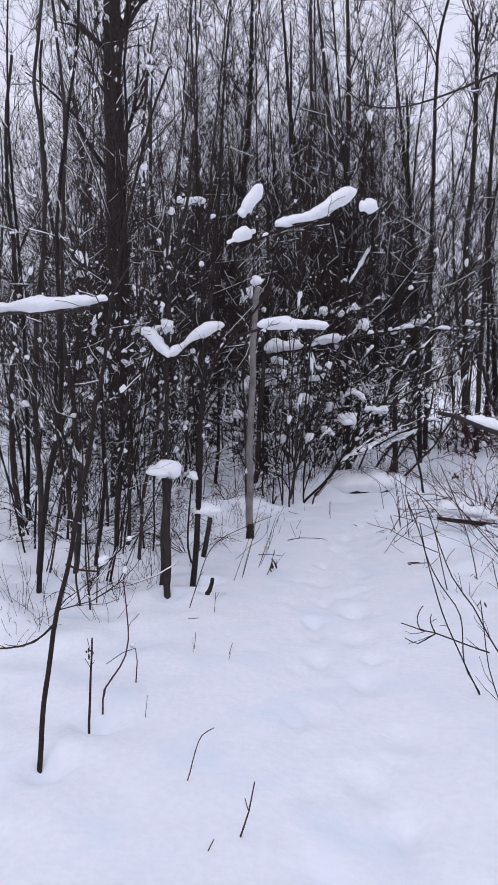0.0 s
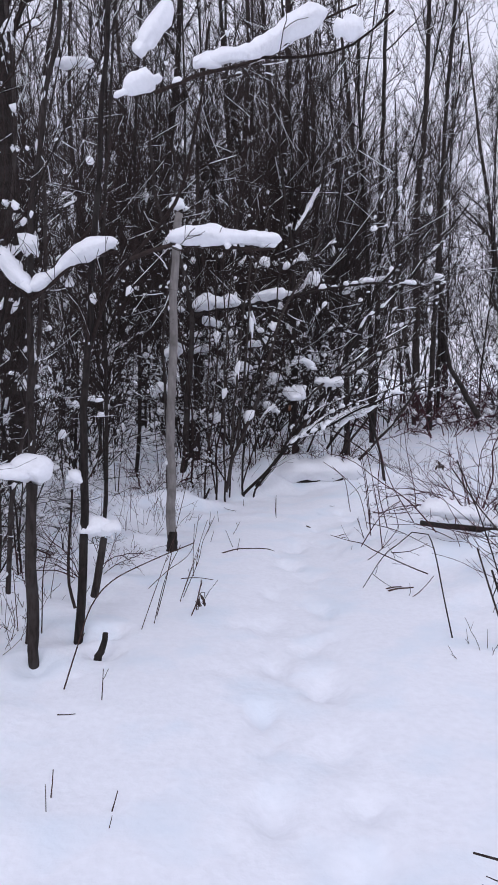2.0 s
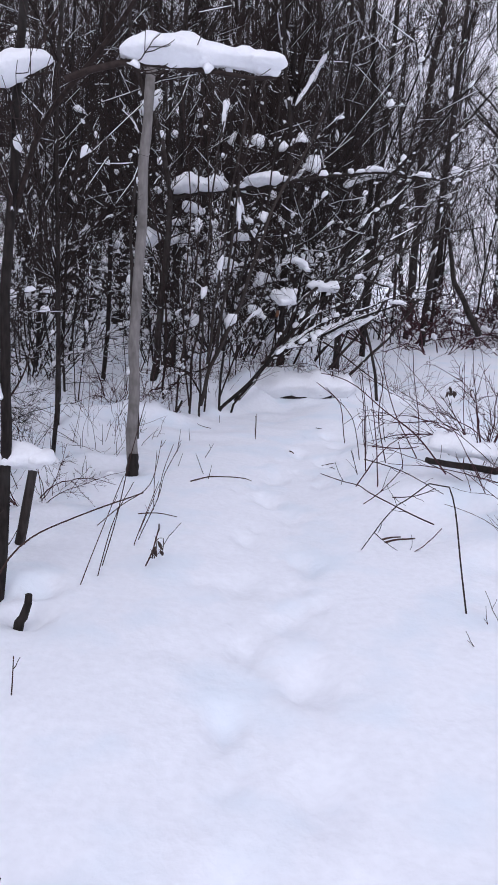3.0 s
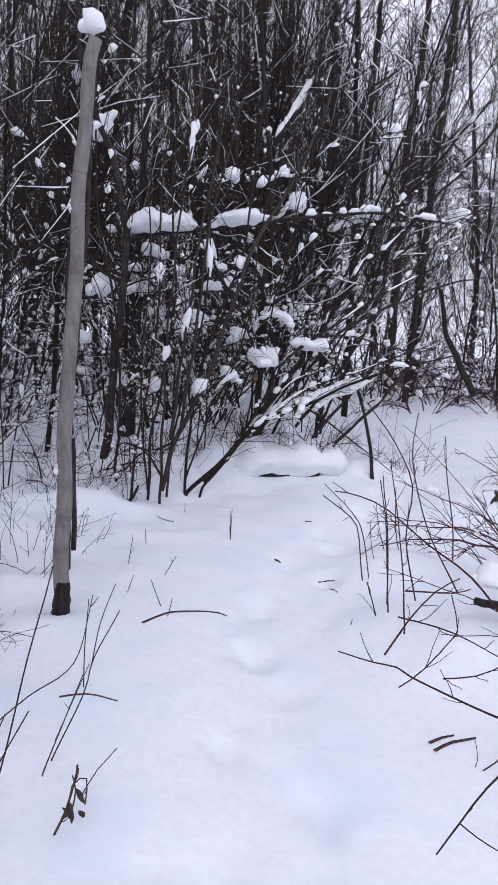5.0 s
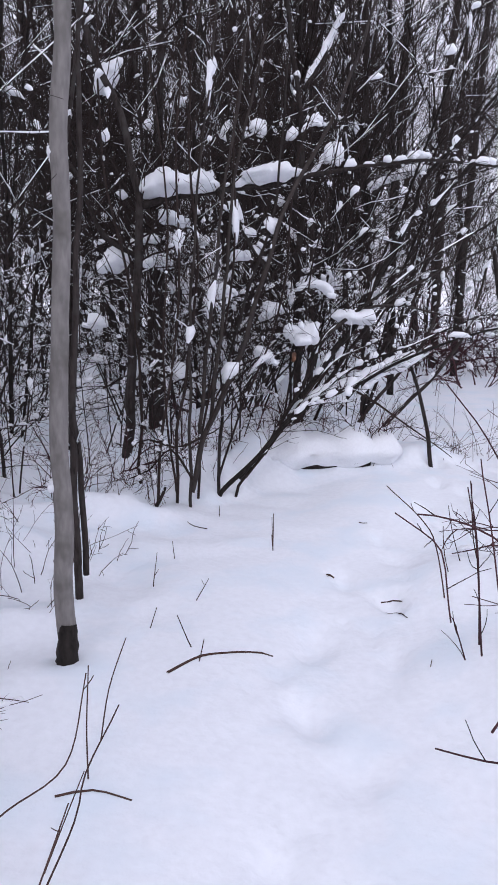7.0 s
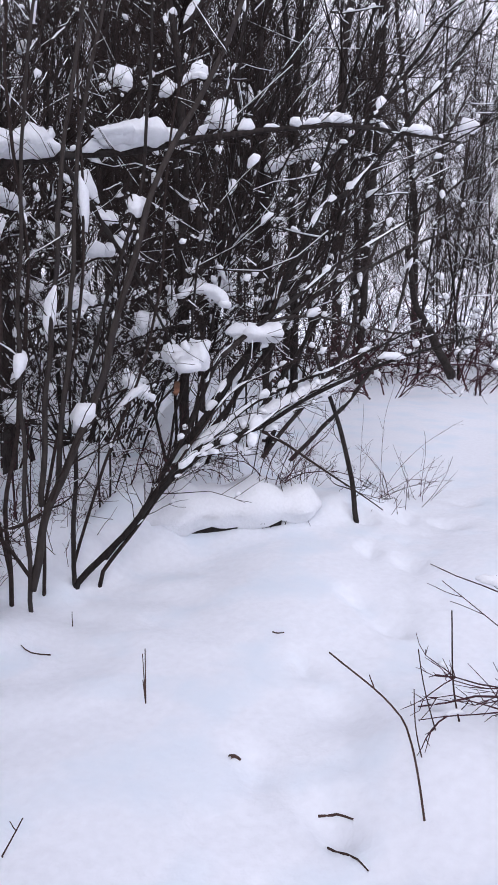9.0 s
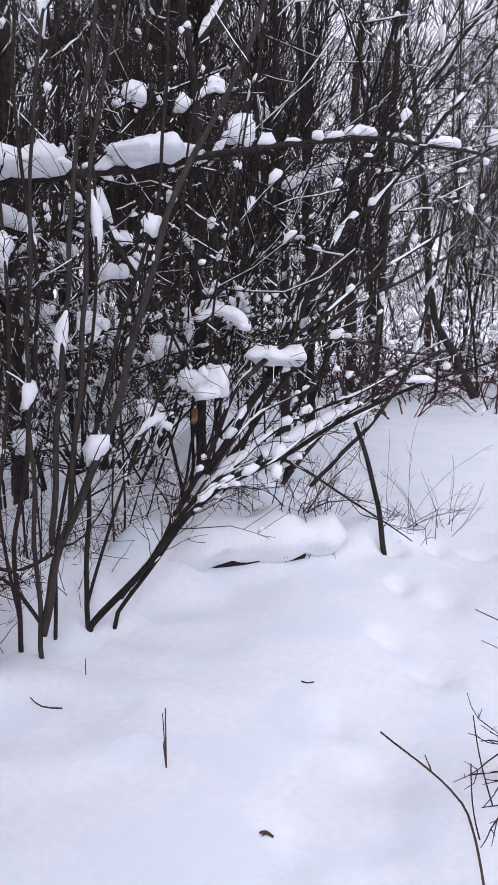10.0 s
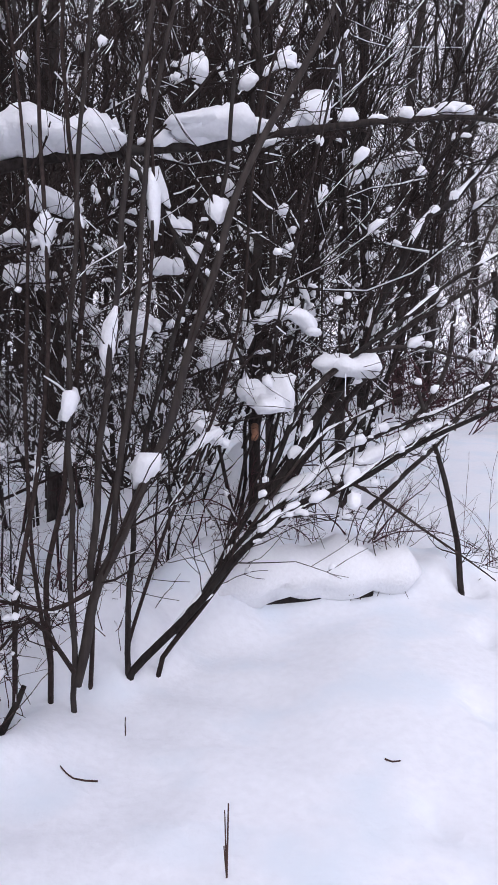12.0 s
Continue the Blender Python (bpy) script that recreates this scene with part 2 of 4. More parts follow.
# snow heaped over what lies buried under the shrubs
for _i in range(90):
    _y = _r.uniform(4.0, 13.5)
    _z = _r.uniform(0.1, 0.3)
    if _i % 3:
        _x = left_edge(_y) - _z - _r.uniform(0.0, 2.0)
    else:
        _x = float(path_x(_y)) + 1.15 + _z + _r.uniform(0.0, 1.6)
    if _i % 3 or _y < 9.5:
        HUMPS.append((_x, _y, _z * _r.uniform(0.35, 0.65), _z))


def ground_height(x, y, fine=True):
    x, y = np.asarray(x, float), np.asarray(y, float)
    off = np.abs(x - path_x(y))
    verge = smooth_step(0.55, 1.5, off) * (y < 200)
    near = (np.abs(x) < 12) & (y > -8) & (y < 30)
    h = 0.035 * wave(x, y, 3.0, 3.0) * smooth_step(0.2, 1.6, off)
    h = h + 0.10 * smooth_step(1.0, 2.2, x) * smooth_step(8.0, 11.0, y)
    if fine:
        h = h + verge * near * (0.05 * wave(x, y, 7.0, 0.62) + 0.045 * wave(x, y, 17.0, 0.3))
        h = h + 0.006 * wave(x, y, 21.0, 0.16) * near
    h = h - 0.04 * np.exp(-(off / 0.36) ** 2) * near
    for a, b, depth, size in HUMPS:
        h = h + depth * np.exp(-(((x - a) ** 2 + (y - b) ** 2) / size ** 2))
    for a, b, depth, size in DIPS:
        h = h - depth * np.exp(-(((x - a) ** 2 + (y - b) ** 2) / size ** 2) ** 1.5)
    for a, b, depth, size in STEPS:
        turn = 0.35 * math.sin(a * 40 + b * 7)
        dx, dy = (x - a) + turn * (y - b), (y - b) - turn * (x - a)
        q = (dx / (size * 0.72)) ** 2 + (dy / (size * 1.35)) ** 2
        h = h - depth * np.exp(-q ** 1.3) + 0.08 * depth * np.exp(-(np.sqrt(q) - 1.5) ** 2 * 4)
    return h


def gz(x, y):
    return float(ground_height(np.array([x]), np.array([y]))[0])


def spread_axis(a, b, step, far, grow=1.22):
    mid = list(np.arange(a, b, step))
    up, down, s = [mid[-1]], [mid[0]], step
    while up[-1] < far:
        s = min(s * grow, 60)
        up.append(up[-1] + s)
    s = step
    while down[-1] > -far:
        s = min(s * grow, 60)
        down.append(down[-1] - s)
    return np.array(down[:0:-1] + mid + up[1:])


gx, gy = spread_axis(-2.4, 3.2, 0.042, 900), spread_axis(0.8, 12.6, 0.046, 900)
GX, GY = np.meshgrid(gx, gy)
GZ = ground_height(GX, GY)
nx, ny = len(gx), len(gy)
idx = np.arange(nx * ny).reshape(ny, nx)
quads = np.stack([idx[:-1, :-1], idx[:-1, 1:], idx[1:, 1:], idx[1:, :-1]], -1).reshape(-1, 4)
ground_mesh = bpy.data.meshes.new("ground")
ground_mesh.from_pydata(np.stack([GX, GY, GZ], -1).reshape(-1, 3).tolist(), [], quads.tolist())
ground_mesh.materials.append(SNOW)
ground_mesh.polygons.foreach_set("use_smooth", [True] * len(ground_mesh.polygons))
ground = tagged(new("ground", ground_mesh), "deep soft snow cover with faint old footprints along the trail", "snow ground", kind="structure")


# ---- the woods: kinds of plants, each built a few times and then copied ----
def finish(root, stems, twigs, snow, bark, twig_mat):
    made = [geo_part("stem", g, bark, root) for g in stems]
    if len(made) == 1:
        root = made[0]
    if twigs.n:
        tagged(geo_part("twig_spray", twigs, twig_mat, root), kind="stuff")
    if snow.n:
        tagged(geo_part("snow", snow, CAP, root, "white snow caught on the branches"), kind="stuff")
    return root


def make_shrub(stem_count, height, snowy, splay=0.22, bark=None, twig_mat=None, fine="far"):
    """Several slim stems from one foot, steep, with fine side twigs."""
    root = new("shrub")
    stems, twigs, snow = [], Geo(), Geo()
    for i in range(stem_count):
        a = rng.uniform(0, 6.28)
        tilt = abs(rng.gauss(splay, splay * 0.5))
        h = height * rng.uniform(0.6, 1.1)
        r = rng.uniform(0.006, 0.012) * (h / 4) ** 0.5
        foot = Vector((math.cos(a) * 0.08, math.sin(a) * 0.08, -0.15))
        q = shoot(foot, (math.cos(a) * tilt, math.sin(a) * tilt, 1), h, 12, 0.06, 0.02)
        g = Geo()
        g.tube(q, r, r * 0.25, 5)
        stems.append(g)
        branchlets(twigs, snow, q, r, int(8 + h * 2.9), min(h * 0.23, 1.9), 1, snowy, 0.2, 0.66, 0.07, 0.2, fine)
        dust_snow(snow, q, r, snowy * 0.5)
    return finish(root, stems, twigs, snow, bark or BARK, twig_mat or TWIG)


def make_sapling(height, r, snowy):
    """One slender young tree."""
    root = new("sapling")
    twigs, snow, g = Geo(), Geo(), Geo()
    q = shoot((0, 0, -0.15), (rng.gauss(0, 0.06), rng.gauss(0, 0.06), 1), height, 16, 0.035, 0.03)
    g.tube(q, r, r * 0.2, 6)
    branchlets(twigs, snow, q, r, int(10 + height * 3.2), height * 0.18, 1, snowy, 0.18, 0.7, 0.08, 0.17, "far")
    finish(root, [g], twigs, snow, BARK, TWIG)
    return root


def make_tree(height, r):
    """A grown leafless tree with spreading limbs."""
    root = new("tree")
    twigs, snow, g = Geo(), Geo(), Geo()
    q = shoot((0, 0, -0.3), (rng.gauss(0, 0.04), rng.gauss(0, 0.04), 1), height, 16, 0.03, 0.03)
    g.tube(q, r, r * 0.2, 9, 0.12)
    limbs = []
    for i in range(11):
        u = rng.uniform(0.28, 0.93)
        k = int(u * 15)
        d = side_way((q[k + 1] - q[k]).normalized(), rng.uniform(0.5, 0.95))
        ln = height * rng.uniform(0.16, 0.34) * (1.25 - u)
        w = shoot(q[k], d, ln, 8, 0.13, 0.12)
        rr = r * (1 - 0.8 * u) * rng.uniform(0.35, 0.6)
        lg = Geo()
        lg.tube(w, rr, rr * 0.25, 5)
        limbs.append(lg)
        branchlets(twigs, snow, w, rr, 9, ln * 0.55, 1, 0.03, 0.15, 0.7, 0.1, 0.16, "far")
        dust_snow(snow, w, rr, 0.06)
    geo_part("trunk", g, BARK, root)
    for lg in limbs:
        geo_part("limb", lg, BARK, root)
    tagged(geo_part("twig_spray", twigs, TWIG, root), kind="stuff")
    if snow.n:
        tagged(geo_part("snow", snow, CAP, root, "thin snow on the limbs"), kind="stuff")
    return root


def make_brush(spread, snowy, height=1.6, count=7, mat=None, fine="far"):
    """Low arching tangle, bent over by the snow that it carries."""
    root = new("bush")
    stems, twigs, snow = [], Geo(), Geo()
    for i in range(count):
        a = rng.uniform(0, 6.28)
        out = rng.uniform(0.5, 1.3)
        q = shoot((math.cos(a) * 0.1, math.sin(a) * 0.1, -0.1), (math.cos(a) * out, math.sin(a) * out, height / spread), spread * rng.uniform(1.0, 1.8), 12, 0.13, -0.085)
        r = rng.uniform(0.006, 0.014)
        g = Geo()
        g.tube(q, r, r * 0.3, 4)
        stems.append(g)
        branchlets(twigs, snow, q, r, 8, spread * 0.5, 1, snowy, 0.3, 0.7, 0.02, 0.24, fine)
        dust_snow(snow, q, r * 1.8, snowy * 1.6)
    return finish(root, stems, twigs, snow, mat or TWIG, mat or TWIG)


def make_thicket(count, height):
    """Stems that lean and arch every way, crossed by fine twigs that hold much snow."""
    root = new("shrub")
    stems, twigs, snow = [], Geo(), Geo()
    for i in range(count):
        a = rng.uniform(0, 6.28)
        lean = rng.uniform(0.1, 0.8)
        q = shoot((math.cos(a) * 0.12, math.sin(a) * 0.12, -0.15), (math.cos(a) * lean, math.sin(a) * lean, 1), height * rng.uniform(0.7, 1.3), 11, 0.12, -0.035)
        r = rng.uniform(0.007, 0.014)
        g = Geo()
        g.tube(q, r, r * 0.3, 5)
        stems.append(g)
        branchlets(twigs, snow, q, r, 9, height * 0.33, 1, 0.26, 0.3, 0.9, 0.03, 0.2, "middle")
        dust_snow(snow, q, r * 1.2, 0.3)
    return finish(root, stems, twigs, snow, BARK, TWIG)


def make_weed(count, height):
    """A tuft of dry stalks, some bent over."""
    root = new("weed")
    stems, twigs, snow = [], Geo(), Geo()
    for i in range(count):
        a, lean = rng.uniform(0, 6.28), rng.uniform(0.05, 0.8)
        q = shoot((rng.gauss(0, 0.1), rng.gauss(0, 0.1), -0.12), (math.cos(a) * lean, math.sin(a) * lean, 1), height * rng.uniform(0.6, 1.5), 7, 0.12, -0.02)
        g = Geo()
        g.tube(q, 0.003, 0.0016, 3)
        stems.append(g)
        branchlets(twigs, snow, q, 0.003, 1, height * 0.35, 0, 0.05, 0.4, 0.8, 0.0, 0.2, "close")
    return finish(root, stems, twigs, snow, STRAW, STRAW)


def make_canes(count, height):
    """Thin canes that rise from one foot and arch outwards."""
    root = new("bush")
    stems, twigs, snow = [], Geo(), Geo()
    for i in range(count):
        a, lean = rng.uniform(0, 6.28), rng.uniform(0.1, 1.1)
        q = shoot((rng.gauss(0, 0.15), rng.gauss(0, 0.15), -0.15), (math.cos(a) * lean, math.sin(a) * lean, 1), height * rng.uniform(0.6, 1.2), 11, 0.07, -0.05)
        r = rng.uniform(0.003, 0.005)
        g = Geo()
        g.tube(q, r, 0.0016, 4)
        stems.append(g)
        branchlets(twigs, snow, q, r, 3, height * 0.25, 0, 0.05, 0.35, 0.6, 0.02, 0.12, "close")
    return finish(root, stems, twigs, snow, RED, RED)


KINDS = {
    "shrub": [make_shrub(rng.choice((3, 4, 4)), rng.uniform(6.5, 11.0), 0.08) for _ in range(8)],
    "sapling": [make_sapling(rng.uniform(8.0, 12.5), rng.uniform(0.018, 0.036), 0.07) for _ in range(6)],
    "tree": [make_tree(rng.uniform(11, 15), rng.uniform(0.10, 0.17)) for _ in range(4)],
    "brush": [make_brush(rng.uniform(1.0, 1.7), 0.26, rng.uniform(0.9, 1.7)) for _ in range(5)],
    "near": [make_shrub(rng.choice((2, 3)), rng.uniform(4.5, 7.0), 0.11, fine="close") for _ in range(4)],
    "thicket": [make_thicket(rng.choice((5, 6, 7)), rng.uniform(2.0, 3.6)) for _ in range(6)],
    "weed": [make_weed(rng.randint(5, 8), rng.uniform(0.3, 0.6)) for _ in range(5)],
    "canes": [make_canes(rng.randint(8, 11), rng.uniform(1.0, 1.5)) for _ in range(3)],
}
LABELS = {
    "shrub": ("leafless dark shrub of slim upright stems rising from the snow", "shrub", "thicket shrubs"),
    "sapling": ("slender leafless sapling with dark bark and snow on its twigs", "sapling", "young trees of the thicket"),
    "tree": ("tall bare tree with dark rough trunk and spreading limbs", "tree", "tall bare trees"),
    "near": ("leafless dark shrub of slim upright stems beside the trail", "shrub", "verge shrubs"),
    "thicket": ("tangled bare shrub of crossing twigs lined with snow", "shrub", "tangled shrubs"),
    "weed": ("tuft of thin dry brown weed stalks in the snow", "weed", "dry weed tufts"),
    "canes": ("reddish bush of thin bare canes arching over the snow", "bush", "arching cane bushes"),
    "brush": ("low tangled bush bent down under lumps of snow", "bush", "low snow-laden bushes"),
}
for kind, made in KINDS.items():
    for ob in made:
        tagged(ob, *LABELS[kind])
placed = {k: 0 for k in KINDS}


def plant(kind, x, y, size=1.0):
    """The first use of each build is moved into place, later ones are copies."""
    made = KINDS[kind]
    n = placed[kind]
    placed[kind] += 1
    m = pose(x, y, gz(x, y), rng.gauss(0, 3), rng.gauss(0, 3), rng.uniform(0, 360)) @ Matrix.Scale(size, 4)
    if n < len(made):
        made[n].matrix_basis = m
    else:
        ob = copy_thing(made[n % len(made)], m)
        ob.matrix_basis = m


def fill(kind, count, x0, x1, y0, y1, lo=0.8, hi=1.2, gap=0.0):
    done = 0
    for _ in range(count * 12):
        if done == count:
            break
        x, y = rng.uniform(x0, x1), rng.uniform(y0, y1)
        if left_edge(y) + gap < x < right_edge(y) - gap:
            continue
        plant(kind, x, y, rng.uniform(lo, hi))
        done += 1


fill("sapling", 10, -2.9, 0.2, 6.2, 11.0, 0.5, 0.9, -0.3)
for x, y, s in ((-0.15, 10.75, 0.55), (0.22, 10.95, 0.5), (0.48, 11.35, 0.6), (1.35, 11.75, 0.55), (-0.05, 11.4, 0.6), (0.3, 10.45, 0.35), (1.0, 11.7, 0.6), (2.05, 11.8, 0.5)):
    plant("near", x, y, s)
fill("near", 17, -2.9, 0.2, 5.4, 10.8, 0.6, 1.1, -0.3)
fill("thicket", 10, -1.8, 2.4, 11.5, 14.5, 0.8, 1.2, -0.1)
fill("thicket", 6, -3.4, -0.9, 7.4, 11.4, 0.5, 0.8, -0.9)
fill("thicket", 9, -4.0, 4.2, 14.0, 18.0, 0.9, 1.3)
fill("brush", 7, -2.6, 0.0, 7.0, 10.6, 0.25, 0.4, -0.35)
fill("brush", 7, -3.8, -0.6, 7.4, 11.2, 0.5, 0.7, -1.3)
fill("shrub", 12, -5.0, 4.2, 11.9, 17.0, 0.8, 1.2)
fill("sapling", 20, -5.0, 4.6, 12.2, 18.5, 0.8, 1.2)
fill("brush", 8, -4.0, 4.0, 13.0, 18.0, 0.8, 1.2)
fill("shrub", 30, -8.0, 13.0, 18.0, 27.0, 0.9, 1.3)
fill("sapling", 30, -8.0, 14.0, 18.0, 30.0, 0.95, 1.35)
fill("brush", 28, -7.0, 13.0, 19.2, 26.0, 1.0, 1.7)
fill("shrub", 10, 3.0, 15.0, 21.5, 28.0, 1.0, 1.3)
fill("sapling", 13, 3.0, 15.0, 21.5, 28.0, 1.1, 1.4)
fill("tree", 18, -14.0, 18.0, 24.0, 44.0, 0.8, 1.2)
fill("tree", 11, -4.5, 5.5, 22.0, 30.0, 1.0, 1.3)
fill("sapling", 13, -4.5, 4.5, 19.5, 25.0, 1.3, 1.6)
fill("shrub", 6, -3.0, 4.0, 19.5, 24.0, 1.3, 1.5)
fill("shrub", 12, -14.0, 20.0, 28.0, 38.0, 1.1, 1.4)
fill("sapling", 5, -9.0, -3.0, -7.0, 2.0, 0.8, 1.1)
fill("shrub", 3, -9.0, -3.5, -7.0, 2.0, 0.8, 1.0)
fill("sapling", 4, 4.0, 10.0, -7.0, 3.0, 0.8, 1.1)
fill("shrub", 3, 4.5, 10.0, -7.0, 3.0, 0.8, 1.0)
fill("tree", 4, -14.0, -6.0, -8.0, 14.0, 0.8, 1.1)
fill("tree", 4, 8.5, 16.0, -8.0, 12.0, 0.8, 1.1)

for _ in range(34):
    y = rng.uniform(4.4, 10.9)
    plant("weed", left_edge(y) - abs(rng.gauss(0.2, 0.3)), y, rng.uniform(0.6, 1.2))
for _ in range(12):
    y = rng.uniform(4.5, 9.5)
    plant("weed", float(path_x(y)) + rng.uniform(1.0, 2.0), y, rng.uniform(0.5, 1.0))
for x, y, z in ((2.4, 7.1, 0.8), (2.5, 7.7, 0.85), (3.15, 8.6, 0.9), (2.35, 5.9, 0.8), (2.9, 7.2, 1.0), (2.6, 6.5, 0.9), (3.6, 9.3, 1.0)):
    plant("canes", x, y, z)
for x, y, z in ((0.35, 10.35, 0.55), (0.05, 10.4, 0.6), (0.55, 10.65, 0.6), (0.85, 10.95, 0.55), (-0.2, 10.2, 0.55), (2.95, 11.35, 0.6), (2.4, 11.45, 0.6), (3.35, 11.6, 0.6), (1.75, 11.45, 0.5), (-0.9, 6.9, 0.55), (-0.75, 7.9, 0.6), (-0.45, 8.8, 0.6)):
    plant("canes", x, y, z)
for _ in range(16):
    y = rng.uniform(10.2, 11.3)
    plant("weed", 0.25 + (y - 10.2) * 0.75 + rng.uniform(-0.6, 0.1), y, rng.uniform(0.6, 1.1))
for _ in range(8):
    plant("weed", rng.uniform(1.7, 3.2), rng.uniform(11.1, 11.7), rng.uniform(0.6, 1.1))


# ---- single plants built by hand ----
class Plant:
    """One plant or dead limb: stems are parts of their own, the finest twigs and the dusting of snow are joined."""

    def __init__(self, name, label, category, group=""):
        self.root = tagged(new(name), label, category, group)
        self.twigs, self.dust, self.base = Geo(), Geo(), None

    def limb(self, pts, r0, r1, twigs=0, length=0.4, snowy=0.08, mat=None, sides=6, name="stem", along=False, rough=0.0, foot=False):
        pts = [Vector(q) for q in pts]
        if self.base is None:
            self.base = pts[0].copy()
            self.root.location = self.base
        low = foot or pts[0].z < gz(pts[0].x, pts[0].y) + 0.1
        line = [q - self.base for q in curve(pts, 0.07, 0.007 if r0 < 0.012 else 0.02)]
        if low:
            line = [line[0] - (line[2] - line[0]).normalized() * 0.12 - Vector((0, 0, 0.22))] + line
        g = Geo()
        g.tube(line, r0, r1, sides, rough or (0.12 if sides > 6 else 0))
        geo_part(name, g, mat or (BARK if r0 > 0.012 else TWIG), self.root)
        if twigs:
            branchlets(self.twigs, self.dust, line, max(r0, 0.005), int(twigs * 1.25), length, 1 if length > 0.22 else 0, snowy, 0.12 if not low else 0.2, 0.75, 0.05, 0.16)
        if snowy:
            dust_snow(self.dust, line, (r0 + r1) / 2, snowy * 0.6, 3)
        if along:
            i = 3
            while i < len(line) - 8:
                n = rng.randint(4, 9)
                if rng.random() < 0.6:
                    w = (r0 + (r1 - r0) * i / len(line)) * rng.uniform(0.55, 0.85) + 0.003
                    self.dust.lump(line[i:i + n], w * rng.uniform(0.8, 1.2), w, 7, rng.random() * 40, 0.6)
                i += n

    def leaves(self, place, count, size):
        for _ in range(count):
            g = Geo()
            a = Vector(place) - self.base + Vector((rng.gauss(0, size * 0.5), rng.gauss(0, size * 0.5), rng.gauss(0, size * 0.3)))
            q = shoot(a, (rng.gauss(0, 0.5), rng.gauss(0, 0.5), -1), size * rng.uniform(0.9, 1.6), 4, 0.25, -0.1)
            g.sweep(q, [0.002, size * 0.2, size * 0.26, size * 0.18, 0.002], 6, 0.3)
            geo_part("dead_leaf", g, LEAF, self.root, "curled brown dead leaf")

    def stub(self, place, r):
        g = Geo()
        a = Vector(place) - self.base
        g.tube([a + Vector((0.02, 0.12, 0.03)), a + Vector((0, 0, 0)), a + Vector((-0.01, -0.025, -0.01))], r * 1.1, r * 0.9, 9, 0.15)
        geo_part("cut_stub", g, CUT, self.root, "orange freshly cut branch stub")

    def done(self):
        if self.twigs.n:
            tagged(geo_part("twig_spray", self.twigs, TWIG, self.root), kind="stuff")
        if self.dust.n:
            tagged(geo_part("snow", self.dust, CAP, self.root, "snow lying along the twigs"), kind="stuff")


def clump(pts, height, width):
    """A thick uneven lump of snow that rests on a branch."""
    line = curve(pts, 0.02)
    c = sum(line, Vector()) / len(line)
    line = [q - c for q in line]
    g = Geo()
    g.lump(line, height * 0.85, width * 0.92, 14, rng.random() * 90, 0.42)
    for _ in range(2 + int(len(line) / 9)):
        q = line[rng.randrange(len(line))]
        e = (line[-1] - line[0]).normalized() * width * rng.uniform(0.5, 0.9)
        o = q + Vector((0, rng.gauss(0, 0.3) * width, rng.uniform(-0.05, 0.5) * height))
        g.lump([o + e * (k / 4 - 1) for k in range(9)], height * rng.uniform(0.3, 0.6), width * rng.uniform(0.45, 0.75), 10, rng.random() * 90, 0.45)
    ob = geo_part("snow_clump", g, CAP)
    ob.location = c
    tagged(ob, "thick rounded lump of white snow resting on a branch", "snow", "snow lumps on branches")


def tall_tree(label, pts, r):
    root = tagged(new("tree"), label, "tree", "tall bare trees")
    base = Vector(pts[0])
    root.location = base
    line = [q - base for q in curve(pts, 0.35, 0.03)]
    g, twigs, snow = Geo(), Geo(), Geo()
    g.tube(line, r, r * 0.4, 10, 0.15)
    geo_part("trunk", g, BARK, root)
    for _ in range(13):
        u = rng.uniform(0.3, 0.98)
        k = min(len(line) - 2, int(u * len(line)))
        ln = rng.uniform(1.2, 2.8)
        w = shoot(line[k], side_way((line[k + 1] - line[k]).normalized(), rng.uniform(0.5, 1.0)), ln, 8, 0.13, 0.1)
        rr = max(0.012, r * rng.uniform(0.14, 0.28))
        lg = Geo()
        lg.tube(w, rr, rr * 0.25, 5)
        geo_part("limb", lg, BARK, root)
        branchlets(twigs, snow, w, rr, 9, ln * 0.5, 1, 0.05, 0.1, 0.7, 0.08, 0.16, "far")
    tagged(geo_part("twig_spray", twigs, TWIG, root), kind="stuff")
    if snow.n:
        tagged(geo_part("snow", snow, CAP, root, "thin snow on the limbs"), kind="stuff")


def stalk(pts, r):
    base = Vector(pts[0])
    h = gz(base.x, base.y)
    line = [q - base for q in curve(pts, 0.04, 0.003)]
    line = [Vector((0, 0, min(0, h) - 0.08))] + line
    g = Geo()
    g.tube(line, r, r * 0.6, 5)
    if rng.random() < 0.5 and len(line) > 4:
        k = rng.randint(2, len(line) - 2)
        g.tube(shoot(line[k], side_way(Vector((0, 0, 1)), 0.8), rng.uniform(0.03, 0.08), 3, 0.1, 0.1), r * 0.6, r * 0.4, 4)
    ob = geo_part("dry_stalk", g, STRAW)
    ob.location = base
    tagged(ob, "thin dry weed stalk sticking out of the snow", "plant stalk", "dry stalks in the snow")


def stick(pts, r):
    base = Vector(pts[0])
    base.z = gz(base.x, base.y)
    line = []
    for q in curve(pts, 0.04, 0.004):
        line.append(Vector((q.x, q.y, gz(q.x, q.y) + r * 0.5)) - base)
    g = Geo()
    g.tube(line, r, r * 0.6, 6, 0.2)
    ob = geo_part("stick", g, STRAW)
    ob.location = base
    tagged(ob, "dark fallen stick lying on the snow", "stick", "sticks on the snow")


